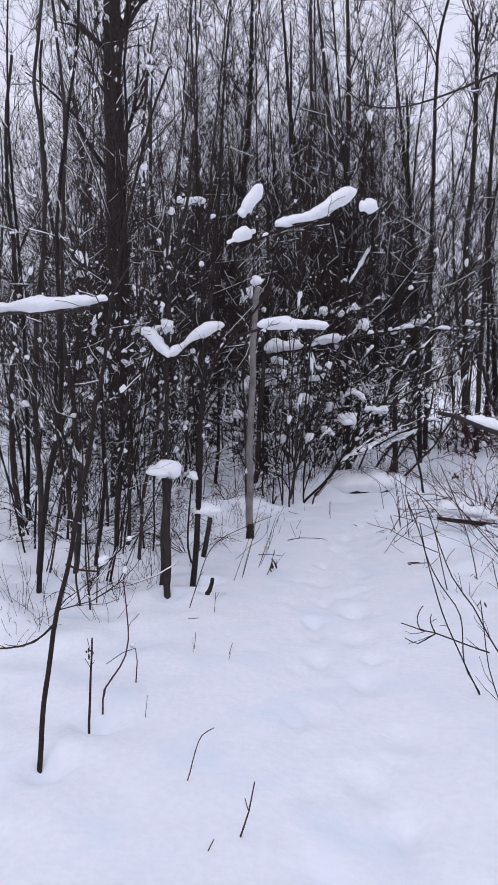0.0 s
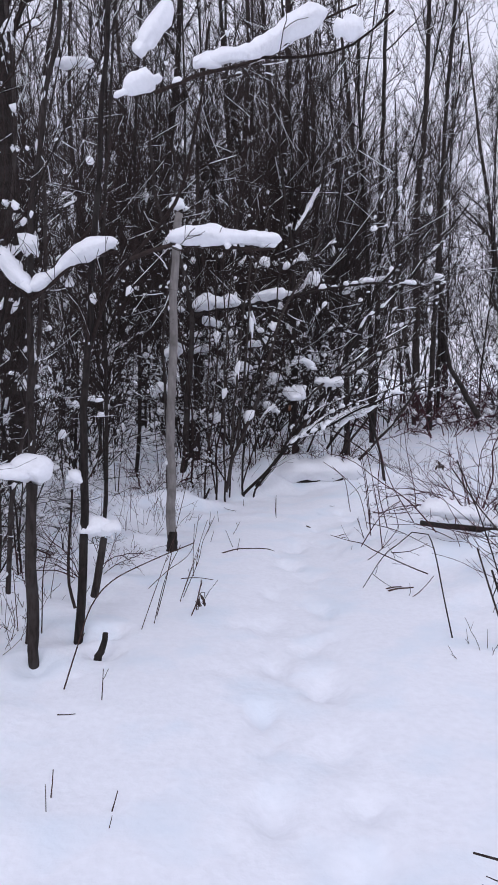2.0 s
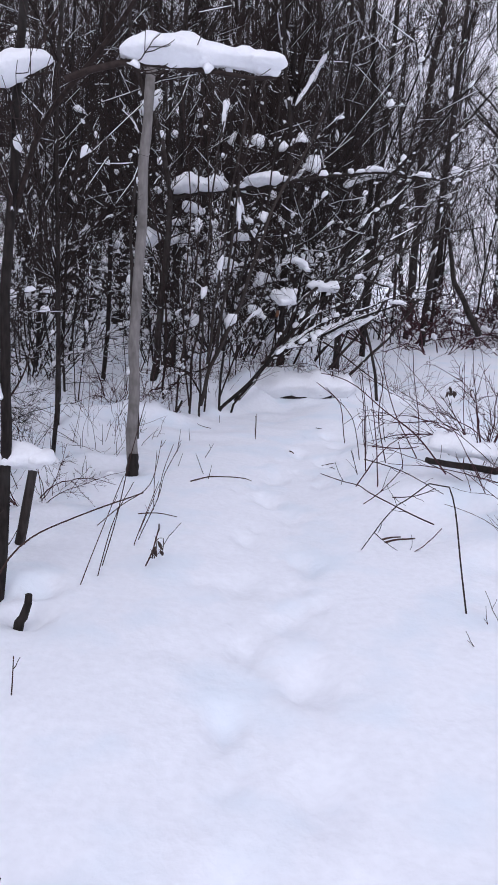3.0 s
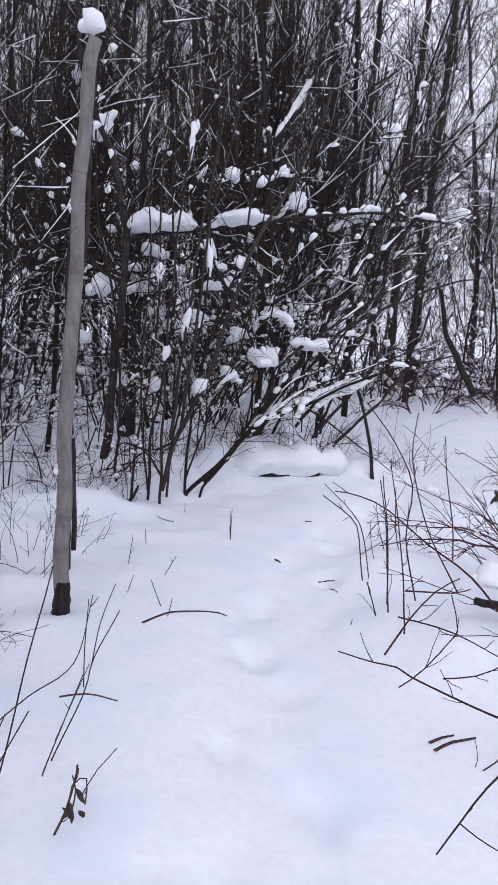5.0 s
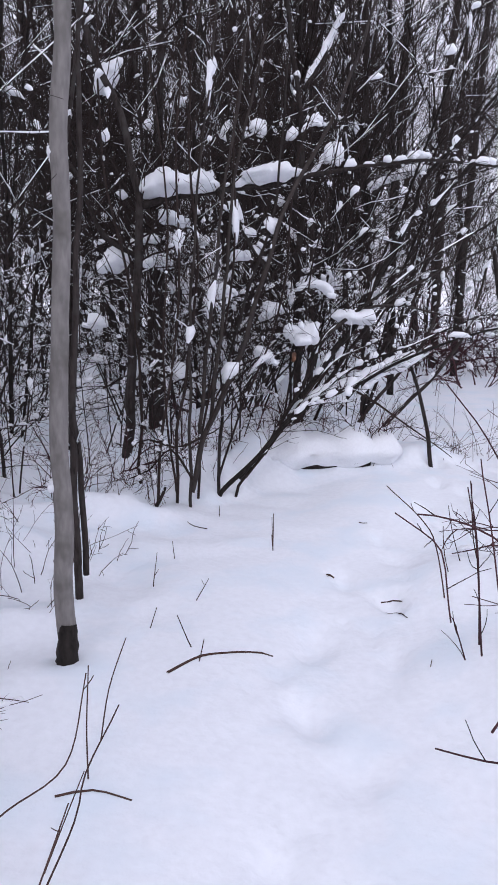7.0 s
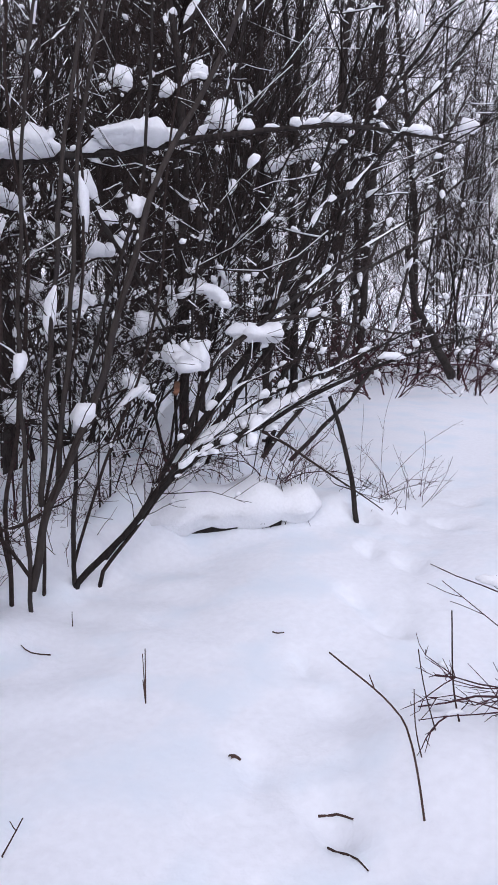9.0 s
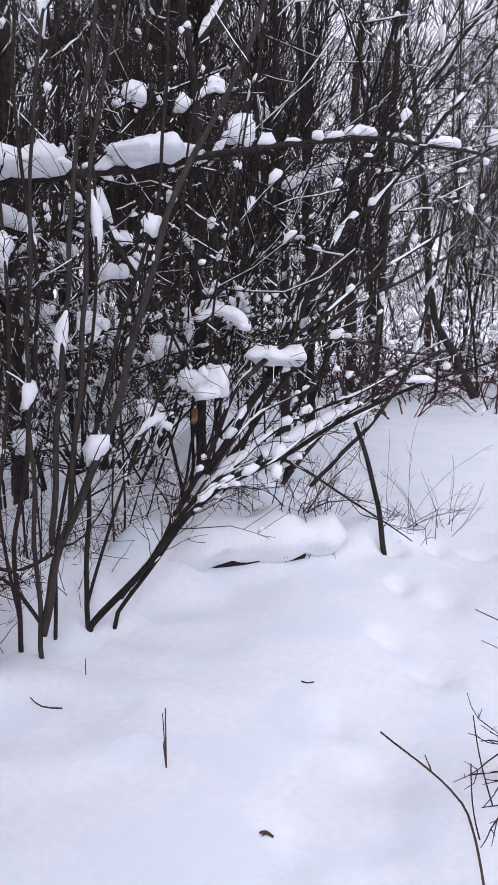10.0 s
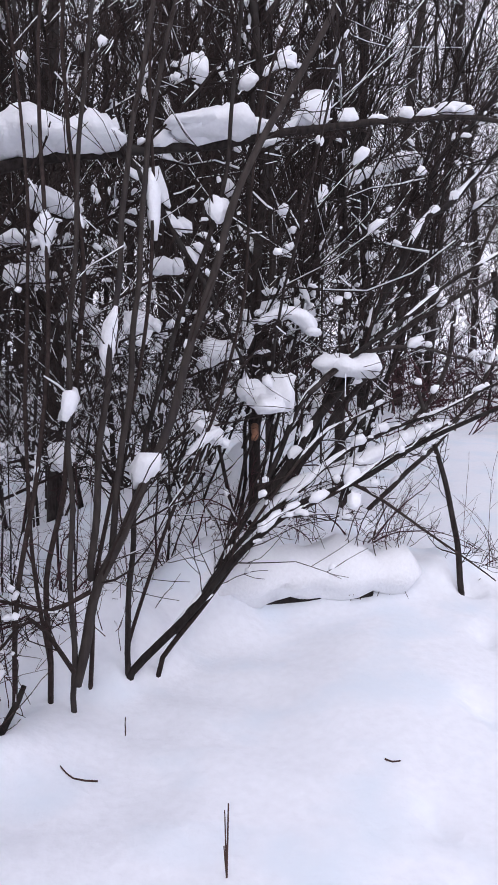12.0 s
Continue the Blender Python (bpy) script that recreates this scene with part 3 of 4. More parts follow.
# ---- the left verge: saplings, stakes and their snow ----
p = Plant("sapling", "slender dark sapling standing alone in the snow beside the trail", "sapling")
p.limb([(-0.90, 3.04, -0.04), (-0.88, 3.06, 0.23), (-0.84, 3.08, 0.55), (-0.78, 3.09, 0.82), (-0.73, 3.11, 1.08), (-0.68, 3.13, 1.36), (-0.62, 3.15, 1.71), (-0.57, 3.16, 2.10), (-0.48, 3.18, 2.53), (-0.34, 3.20, 2.96)], 0.012, 0.005, 9, 0.5)
p.limb([(-0.84, 3.10, 0.58), (-0.93, 3.10, 0.50), (-1.05, 3.10, 0.47), (-1.18, 3.10, 0.47)], 0.006, 0.003, 3, 0.2)
p.limb([(-0.79, 3.10, 0.84), (-0.66, 3.10, 0.81), (-0.52, 3.10, 0.94), (-0.38, 3.10, 1.02)], 0.005, 0.002, 3, 0.2)
p.done()
for x, y, r, lean in ((-2.0, 6.8, 0.03, 0.02), (-1.65, 5.8, 0.022, 0.05), (-1.48, 6.25, 0.024, -0.02), (-1.38, 6.4, 0.02, 0.06), (-2.6, 8.1, 0.035, 0.0), (-1.95, 7.8, 0.026, -0.03), (-1.25, 7.2, 0.02, 0.05), (-1.0, 6.7, 0.017, 0.08)):
    p = Plant("sapling", "slim dark young tree standing in the snowy thicket", "sapling", "young trees of the verge")
    p.limb([(x + lean * k + 0.05 * math.sin(k * 1.7 + x * 9), y + 0.04 * math.sin(k * 2.3 + y * 5), k * 0.75 - 0.02) for k in range(8)], r, r * 0.45, 12, 0.9, 0.16, sides=7)
    p.done()
p = Plant("weed_shrub", "small brown shrub with a few bent twigs and a dead leaf", "shrub")
p.limb([(-0.77, 3.42, 0.00), (-0.76, 3.42, 0.19), (-0.75, 3.42, 0.41)], 0.007, 0.004, 3, 0.15, mat=RED)
p.limb([(-0.73, 3.55, 0.00), (-0.72, 3.55, 0.10), (-0.64, 3.55, 0.22), (-0.60, 3.55, 0.36), (-0.62, 3.55, 0.65)], 0.005, 0.003, 2, 0.15, mat=RED)
p.limb([(-0.62, 3.91, 0.00), (-0.62, 3.91, 0.19), (-0.78, 3.91, 0.10)], 0.004, 0.002, 1, 0.1, mat=RED)
p.leaves((-0.76, 3.40, 0.36), 5, 0.022)
p.done()
p = Plant("cut_stake", "upright dark cut stem capped with a mound of snow", "stake")
p.limb([(-0.64, 5.63, -0.00), (-0.63, 5.63, 0.31), (-0.63, 5.63, 0.65), (-0.62, 5.63, 0.92)], 0.028, 0.026, 0, 0, mat=BARK, sides=9, name="post")
p.done()
clump([(-0.73, 5.66, 0.91), (-0.68, 5.66, 0.93), (-0.62, 5.66, 0.94), (-0.54, 5.66, 0.90)], 0.10, 0.11)
p = Plant("sapling", "dark young tree forking low, its fork filled with snow", "sapling")
p.limb([(-0.71, 5.85, 0.01), (-0.67, 5.85, 1.00), (-0.65, 5.85, 1.52), (-0.65, 5.85, 1.84), (-0.64, 5.85, 2.19), (-0.61, 5.85, 2.50), (-0.54, 5.85, 2.83), (-0.47, 5.85, 3.24), (-0.43, 5.85, 3.64)], 0.024, 0.01, 10, 0.7)
p.limb([(-0.62, 5.75, 1.83), (-0.52, 5.75, 1.91), (-0.39, 5.75, 2.02), (-0.19, 5.75, 2.08)], 0.011, 0.004, 5, 0.3)
p.limb([(-0.62, 5.75, 1.83), (-0.69, 5.75, 1.89), (-0.78, 5.75, 2.00), (-0.85, 5.75, 2.08)], 0.011, 0.004, 4, 0.3)
p.done()
clump([(-0.62, 5.75, 1.85), (-0.51, 5.75, 1.93), (-0.39, 5.75, 2.02), (-0.27, 5.75, 2.07), (-0.19, 5.75, 2.09)], 0.062, 0.055)
clump([(-0.63, 5.75, 1.85), (-0.69, 5.75, 1.91), (-0.77, 5.75, 2.00), (-0.84, 5.75, 2.06)], 0.065, 0.06)
clump([(-0.68, 5.85, 2.03), (-0.64, 5.85, 2.05), (-0.61, 5.85, 2.04)], 0.10, 0.05)
p = Plant("broken_sapling", "broken dark sapling, its bent top carrying shelves of snow", "sapling")
p.limb([(-0.48, 5.97, -0.08), (-0.45, 5.95, 0.21), (-0.42, 5.94, 0.49), (-0.41, 5.92, 0.85), (-0.41, 5.90, 1.16), (-0.38, 5.88, 1.52), (-0.35, 5.87, 1.90), (-0.31, 5.85, 2.27), (-0.28, 5.83, 2.69), (-0.24, 5.82, 3.10), (-0.21, 5.80, 3.61)], 0.026, 0.010, 9, 0.6)
p.limb([(-0.39, 5.92, 1.54), (-0.28, 5.83, 1.84), (-0.14, 5.75, 2.02), (0.00, 5.66, 2.16), (0.14, 5.57, 2.36), (0.22, 5.49, 2.70), (0.26, 5.40, 3.03)], 0.012, 0.006, 8, 0.5)
p.limb([(-0.38, 6.00, 0.23), (-0.35, 6.00, 0.41), (-0.32, 6.00, 0.56)], 0.022, 0.019, 0, 0, name="stub")
p.limb([(-0.47, 5.90, 0.20), (-0.50, 5.90, 0.33), (-0.49, 5.90, 0.58), (-0.47, 5.90, 0.85)], 0.009, 0.006, 2, 0.2)
p.limb([(-0.11, 5.45, 1.99), (0.07, 5.45, 2.06), (0.33, 5.45, 2.06), (0.56, 5.45, 2.05)], 0.012, 0.006, 6, 0.3)
p.limb([(0.47, 5.20, 2.80), (0.66, 5.10, 2.77), (0.82, 5.00, 2.78), (0.96, 4.90, 2.87)], 0.007, 0.004, 2, 0.3)
p.limb([(0.02, 5.20, 2.64), (0.19, 5.20, 2.72), (0.47, 5.20, 2.80), (0.73, 5.20, 2.96), (0.88, 5.20, 3.03)], 0.010, 0.004, 6, 0.3)
p.done()
clump([(0.06, 5.45, 2.06), (0.17, 5.45, 2.06), (0.33, 5.45, 2.06), (0.46, 5.45, 2.06), (0.57, 5.45, 2.05)], 0.062, 0.075)
clump([(0.19, 5.20, 2.73), (0.33, 5.20, 2.77), (0.47, 5.20, 2.80), (0.63, 5.20, 2.90), (0.75, 5.20, 2.97)], 0.06, 0.05)
clump([(-0.04, 5.35, 2.85), (0.02, 5.35, 2.95), (0.09, 5.35, 3.05)], 0.07, 0.05)
clump([(0.77, 5.00, 2.79), (0.82, 5.00, 2.80), (0.86, 5.00, 2.79)], 0.06, 0.045)
clump([(-0.12, 5.30, 2.65), (-0.04, 5.30, 2.68), (0.02, 5.30, 2.71)], 0.06, 0.05)
clump([(-0.59, 6.50, 3.23), (-0.47, 6.50, 3.25), (-0.39, 6.50, 3.24)], 0.045, 0.06)
clump([(-0.46, 6.00, 0.57), (-0.37, 6.00, 0.58), (-0.26, 6.00, 0.57)], 0.075, 0.085)
clump([(-0.48, 5.90, 0.88), (-0.46, 5.90, 0.89), (-0.42, 5.90, 0.87)], 0.05, 0.035)
p = Plant("dead_tree", "pale grey smooth-barked snag with snow on its broken top", "dead tree")
p.limb([(0.01, 7.98, 0.00), (0.01, 7.98, 0.28), (0.01, 7.98, 0.71), (0.03, 7.98, 1.24), (0.04, 7.98, 1.69), (0.04, 7.98, 2.07), (0.07, 7.98, 2.44), (0.10, 7.98, 2.74)], 0.040, 0.030, 0, 0, mat=GREY, sides=12, name="trunk")
p.limb([(0.00, 7.96, -0.03), (0.01, 7.96, 0.04), (0.01, 7.96, 0.10), (0.015, 7.97, 0.16)], 0.052, 0.036, 0, 0, mat=ROT, sides=14, name="root_flare", rough=0.3)
p.done()
clump([(0.05, 8.00, 2.75), (0.09, 8.00, 2.77), (0.14, 8.00, 2.76)], 0.075, 0.045)
clump([(0.00, 7.97, 1.96), (0.02, 7.97, 1.97), (0.03, 7.97, 1.96)], 0.035, 0.02)
clump([(-0.03, 7.97, 0.72), (-0.01, 7.97, 0.74), (0.01, 7.97, 0.72)], 0.035, 0.02)
p = Plant("rotten_stub", "dark rotten branch end poking from a snow hollow", "stump")
p.limb([(0.28, 10.06, -0.03), (0.33, 10.10, 0.07), (0.39, 10.16, 0.17)], 0.018, 0.01, 2, 0.15, 0, mat=ROT, sides=8)
p.done()
p = Plant("dry_weed", "dead brown weed bent over in the snow", "weed")
p.limb([(0.16, 6.32, 0.00), (0.19, 6.32, 0.08), (0.21, 6.32, 0.17), (0.22, 6.32, 0.22)], 0.004, 0.003, 2, 0.1, 0, mat=STRAW)
p.limb([(0.19, 6.42, 0.00), (0.20, 6.42, 0.09), (0.24, 6.42, 0.11), (0.24, 6.42, 0.02)], 0.003, 0.002, 1, 0.08, 0, mat=STRAW)
p.limb([(0.20, 6.42, 0.00), (0.21, 6.42, 0.07), (0.20, 6.42, 0.12)], 0.003, 0.002, 0, 0, 0, mat=STRAW)
p.limb([(0.22, 6.48, 0.00), (0.27, 6.48, 0.10), (0.33, 6.48, 0.17)], 0.002, 0.0015, 0, 0, 0, mat=STRAW)
p.leaves((0.21, 6.32, 0.10), 5, 0.035)
p.done()
p = Plant("rotten_stub", "dark rotten stub showing in a snow hollow", "stump")
p.limb([(-0.33, 5.72, 0.00), (-0.31, 5.72, 0.06), (-0.29, 5.72, 0.12)], 0.022, 0.014, 0, 0, 0, mat=ROT, sides=8)
p.done()
p = Plant("sapling", "slim dark sapling close beside the pale snag", "sapling")
p.limb([(-0.02, 8.60, 0.09), (-0.03, 8.60, 0.65), (-0.00, 8.60, 1.37), (0.04, 8.60, 2.03), (0.05, 8.60, 2.65), (0.06, 8.60, 3.21)], 0.02, 0.008, 12, 0.8)
p.limb([(0.01, 8.65, 0.11), (0.00, 8.65, 0.64), (-0.04, 8.65, 1.13), (-0.06, 8.65, 1.82), (0.03, 8.65, 2.46), (0.08, 8.65, 3.05)], 0.016, 0.007, 9, 0.7)
p.done()
p = Plant("sapling", "dark sapling with a low bough carrying a shelf of snow", "sapling")
p.limb([(-2.15, 4.7, -0.1), (-2.12, 4.65, 1.0), (-2.05, 4.6, 2.0), (-2.0, 4.6, 4.0)], 0.03, 0.015, 6, 0.5, name="trunk")
p.limb([(-1.98, 4.60, 2.01), (-1.63, 4.60, 2.06), (-1.34, 4.60, 2.09), (-0.92, 4.60, 2.13), (-0.74, 4.60, 2.38)], 0.014, 0.006, 6, 0.4)
p.done()
clump([(-1.77, 4.60, 2.06), (-1.56, 4.60, 2.08), (-1.24, 4.60, 2.10), (-0.93, 4.60, 2.13)], 0.06, 0.07)
p = Plant("tree", "bare dark tree hanging a bough over the trail", "tree")
p.limb([(3.05, 5.4, -0.1), (3.0, 5.35, 1.5), (2.95, 5.3, 3.0), (2.85, 5.25, 4.2), (2.7, 5.2, 6.0)], 0.05, 0.02, 6, 0.6, name="trunk")
p.limb([(2.57, 5.20, 4.06), (2.10, 5.20, 3.95), (1.72, 5.20, 3.80), (1.33, 5.20, 3.63), (1.01, 5.20, 3.56), (0.78, 5.20, 3.59), (0.62, 5.20, 3.72)], 0.013, 0.004, 5, 0.35)
p.done()


# ---- the bent shrubs at the head of the trail ----
p = Plant("leaning_shrub", "dark shrub pressed over sideways, long stems lined with snow", "shrub")
p.limb([(0.80, 10.45, 0.05), (1.05, 10.51, 0.28), (1.35, 10.56, 0.59), (1.60, 10.62, 0.76), (1.91, 10.68, 0.86), (2.25, 10.73, 1.04), (2.57, 10.79, 1.15), (3.00, 10.84, 1.28), (3.32, 10.90, 1.35)], 0.019, 0.007, 12, 0.55, 0.12, along=True, foot=True)
p.limb([(0.86, 10.62, -0.01), (1.12, 10.68, 0.29), (1.41, 10.74, 0.61), (1.61, 10.80, 0.76), (1.81, 10.86, 0.92), (2.21, 10.92, 1.08), (2.54, 10.98, 1.20), (2.90, 11.04, 1.36), (3.14, 11.10, 1.39)], 0.015, 0.005, 12, 0.55, 0.12, along=True, foot=True)
p.limb([(1.17, 10.80, 0.27), (1.40, 10.88, 0.66), (1.54, 10.95, 0.93), (1.70, 11.03, 1.21), (2.00, 11.10, 1.45), (2.35, 11.18, 1.68), (2.67, 11.25, 1.89), (3.21, 11.32, 2.22), (3.63, 11.40, 2.53)], 0.017, 0.006, 12, 0.55, 0.12, along=True)
p.limb([(0.94, 10.50, 0.09), (1.17, 10.54, 0.37), (1.44, 10.58, 0.66), (1.73, 10.62, 0.79), (1.99, 10.67, 0.94), (2.29, 10.71, 1.09), (2.53, 10.75, 1.26)], 0.012, 0.004, 12, 0.55, 0.12, along=True)
p.limb([(0.90, 10.70, -0.04), (1.23, 10.79, 0.36), (1.50, 10.88, 0.72), (1.74, 10.97, 0.99), (1.97, 11.07, 1.09), (2.28, 11.16, 1.20), (2.53, 11.25, 1.22)], 0.011, 0.004, 12, 0.55, 0.12, along=True, foot=True)
p.limb([(1.47, 10.90, 0.71), (1.77, 11.08, 1.07), (2.02, 11.26, 1.36), (2.19, 11.43, 1.63), (2.50, 11.61, 2.15), (2.75, 11.79, 2.31), (3.10, 11.97, 2.61), (3.46, 12.14, 3.03), (3.71, 12.32, 3.24), (4.24, 12.50, 3.91)], 0.027, 0.011, 20, 0.9, 0.10, along=True)
p.limb([(2.26, 11.65, 1.63), (2.47, 11.77, 1.99), (2.63, 11.89, 2.29), (2.77, 12.01, 2.63), (3.07, 12.14, 2.90), (3.38, 12.26, 3.27), (3.71, 12.38, 3.66), (4.12, 12.50, 4.14)], 0.025, 0.010, 20, 0.9, 0.10)
p.limb([(1.70, 11.00, 1.22), (1.98, 11.12, 1.41), (2.30, 11.24, 1.47), (2.73, 11.36, 1.40), (3.10, 11.48, 1.34), (3.41, 11.60, 1.39)], 0.014, 0.005, 9, 0.5, 0.12)
p.done()
clump([(1.83, 11.15, 1.31), (1.97, 11.15, 1.30), (2.13, 11.15, 1.31)], 0.09, 0.12)
clump([(1.37, 10.95, 1.16), (1.47, 10.95, 1.13), (1.61, 10.95, 1.17)], 0.12, 0.11)
clump([(1.09, 10.80, 1.09), (1.16, 10.80, 1.03), (1.23, 10.80, 0.98)], 0.05, 0.06)
clump([(1.41, 10.95, 0.56), (1.64, 10.95, 0.73), (1.94, 10.95, 0.84), (2.21, 10.95, 0.97), (2.42, 10.95, 1.06)], 0.05, 0.05)
clump([(1.97, 11.05, 0.67), (2.18, 11.05, 0.87), (2.39, 11.05, 0.95), (2.53, 11.05, 1.03)], 0.05, 0.05)
clump([(1.45, 11.10, 1.54), (1.56, 11.10, 1.59), (1.66, 11.10, 1.57), (1.75, 11.10, 1.50)], 0.05, 0.05)
p = Plant("arching_shrub", "bare dark shrub arching over the clearing, thinly lined with snow", "shrub", "arching shrubs")
p.limb([(2.17, 12.50, 0.00), (2.92, 12.20, 1.10), (3.15, 12.38, 1.71), (3.49, 12.55, 2.34), (3.96, 12.72, 2.79), (4.46, 12.90, 3.08)], 0.022, 0.008, 18, 0.9, 0.1)
p.done()
p = Plant("arching_shrub", "bare dark shrub arching over the clearing, thinly lined with snow", "shrub", "arching shrubs")
p.limb([(1.31, 11.70, 0.00), (2.06, 11.40, 1.18), (2.44, 11.65, 1.54), (2.94, 11.90, 1.78), (3.69, 12.15, 2.09), (4.30, 12.40, 2.22)], 0.022, 0.008, 18, 0.9, 0.1)
p.done()
p = Plant("arching_shrub", "bare dark shrub arching over the clearing, thinly lined with snow", "shrub", "arching shrubs")
p.limb([(2.64, 12.90, 0.00), (3.39, 12.60, 0.97), (3.75, 12.80, 1.73), (4.01, 13.00, 2.61), (4.50, 13.20, 3.53)], 0.022, 0.008, 18, 0.9, 0.1)
p.done()
p = Plant("arching_shrub", "bare dark shrub arching over the clearing, thinly lined with snow", "shrub", "arching shrubs")
p.limb([(2.10, 13.10, 0.00), (2.85, 12.80, 1.25), (3.17, 12.90, 2.00), (3.27, 13.00, 2.95), (3.17, 13.10, 3.78), (3.28, 13.20, 4.62)], 0.022, 0.008, 18, 0.9, 0.1)
p.done()
p = Plant("olive_tree", "olive-brown young tree leaning over the trail", "tree")
p.limb([(0.58, 10.25, 0.11), (0.68, 10.29, 0.52), (0.86, 10.33, 0.93), (0.99, 10.37, 1.30), (1.13, 10.41, 1.75), (1.24, 10.44, 2.14), (1.44, 10.48, 2.49), (1.61, 10.52, 2.82), (1.74, 10.56, 3.14), (1.89, 10.60, 3.57)], 0.022, 0.010, 18, 0.8, 0.06, mat=OLIVE, sides=9, name="trunk")
p.limb([(0.57, 10.25, -0.02), (0.57, 10.25, 0.77), (0.57, 10.25, 1.49), (0.63, 10.25, 2.25), (0.70, 10.25, 2.93), (0.74, 10.25, 3.36)], 0.012, 0.006, 8, 0.6, 0.06, mat=OLIVE)
p.limb([(0.64, 10.30, 0.53), (0.72, 10.30, 1.44), (0.80, 10.30, 2.22), (0.89, 10.30, 2.78), (0.95, 10.30, 3.23)], 0.015, 0.007, 9, 0.7, 0.06, mat=OLIVE)
p.limb([(0.72, 10.35, 0.62), (0.81, 10.35, 1.49), (0.86, 10.35, 2.21), (0.96, 10.35, 2.74), (1.08, 10.35, 3.23)], 0.014, 0.007, 8, 0.7, 0.06, mat=OLIVE)
p.limb([(0.58, 10.10, 0.24), (0.43, 10.10, 0.46), (0.28, 10.10, 0.31), (0.14, 10.10, 0.25)], 0.010, 0.004, 5, 0.4, 0.05)
p.limb([(0.64, 10.20, 0.52), (0.47, 10.20, 0.45), (0.27, 10.20, 0.51), (0.10, 10.20, 0.44)], 0.010, 0.004, 6, 0.4, 0.05)
p.done()
for x, y, r, lean, bow in ((0.50, 10.30, 0.012, 0.02, 0.05), (0.66, 10.42, 0.010, 0.05, -0.05), (0.74, 10.50, 0.013, 0.09, 0.06), (0.45, 10.45, 0.009, -0.02, 0.04), (0.36, 10.30, 0.011, 0.03, -0.04), (0.86, 10.62, 0.009, 0.12, 0.07), (0.25, 10.5, 0.012, -0.05, 0.05)):
    p = Plant("sapling", "thin dark wavy stem rising beside the bent shrubs", "sapling", "thin stems at the bend of the trail")
    p.limb([(x + lean * k + bow * math.sin(k * 1.3 + x * 20), y + 0.05 * math.sin(k * 1.9 + y * 7), gz(x, y) - 0.02 + k * 0.5) for k in range(8)], r, r * 0.45, 8, 0.5, 0.12)
    p.done()
p = Plant("arched_tree", "dark bent tree, its level limb loaded with blocks of snow", "tree")
p.limb([(0.07, 10.63, -0.03), (0.11, 10.63, 0.48), (0.15, 10.63, 1.08), (0.20, 10.63, 1.73), (0.21, 10.63, 2.13), (0.16, 10.63, 2.42), (0.09, 10.63, 2.76), (-0.07, 10.63, 3.09), (-0.20, 10.63, 3.57), (-0.25, 10.63, 4.18)], 0.042, 0.016, 10, 0.9, 0.1, sides=9, name="trunk")
p.limb([(0.21, 10.63, 2.12), (0.51, 10.68, 2.22), (0.78, 10.74, 2.26), (1.33, 10.79, 2.37), (1.86, 10.84, 2.48), (2.29, 10.89, 2.55), (2.73, 10.95, 2.56), (3.20, 11.00, 2.54)], 0.026, 0.008, 18, 0.8, 0.14, sides=7)
p.limb([(0.20, 10.65, 1.77), (-0.07, 10.81, 1.96), (-0.28, 10.97, 2.42), (-0.49, 11.14, 2.66), (-0.79, 11.30, 3.02)], 0.02, 0.007, 8, 0.7, 0.14)
p.limb([(0.77, 10.65, 2.25), (0.98, 10.73, 1.96), (1.20, 10.82, 1.62), (1.38, 10.90, 1.30)], 0.016, 0.006, 9, 0.6, 0.2)
p.done()
clump([(0.20, 10.68, 2.17), (0.38, 10.68, 2.21), (0.55, 10.68, 2.23), (0.76, 10.68, 2.26)], 0.12, 0.19)
clump([(0.98, 10.72, 2.31), (1.14, 10.72, 2.34), (1.34, 10.72, 2.36)], 0.10, 0.14)
clump([(2.26, 10.92, 2.55), (2.35, 10.92, 2.56), (2.44, 10.92, 2.56)], 0.07, 0.08)
clump([(2.54, 13.20, 2.65), (2.77, 13.20, 2.76), (3.01, 13.20, 2.84), (3.24, 13.20, 2.88)], 0.07, 0.08)
clump([(-0.06, 10.90, 1.66), (0.03, 10.90, 1.70), (0.11, 10.90, 1.78)], 0.12, 0.13)
clump([(-0.10, 11.00, 2.95), (-0.04, 11.00, 2.99), (0.04, 11.00, 3.10)], 0.10, 0.12)
clump([(-0.24, 11.20, 1.23), (-0.17, 11.20, 1.24), (-0.10, 11.20, 1.22)], 0.09, 0.09)
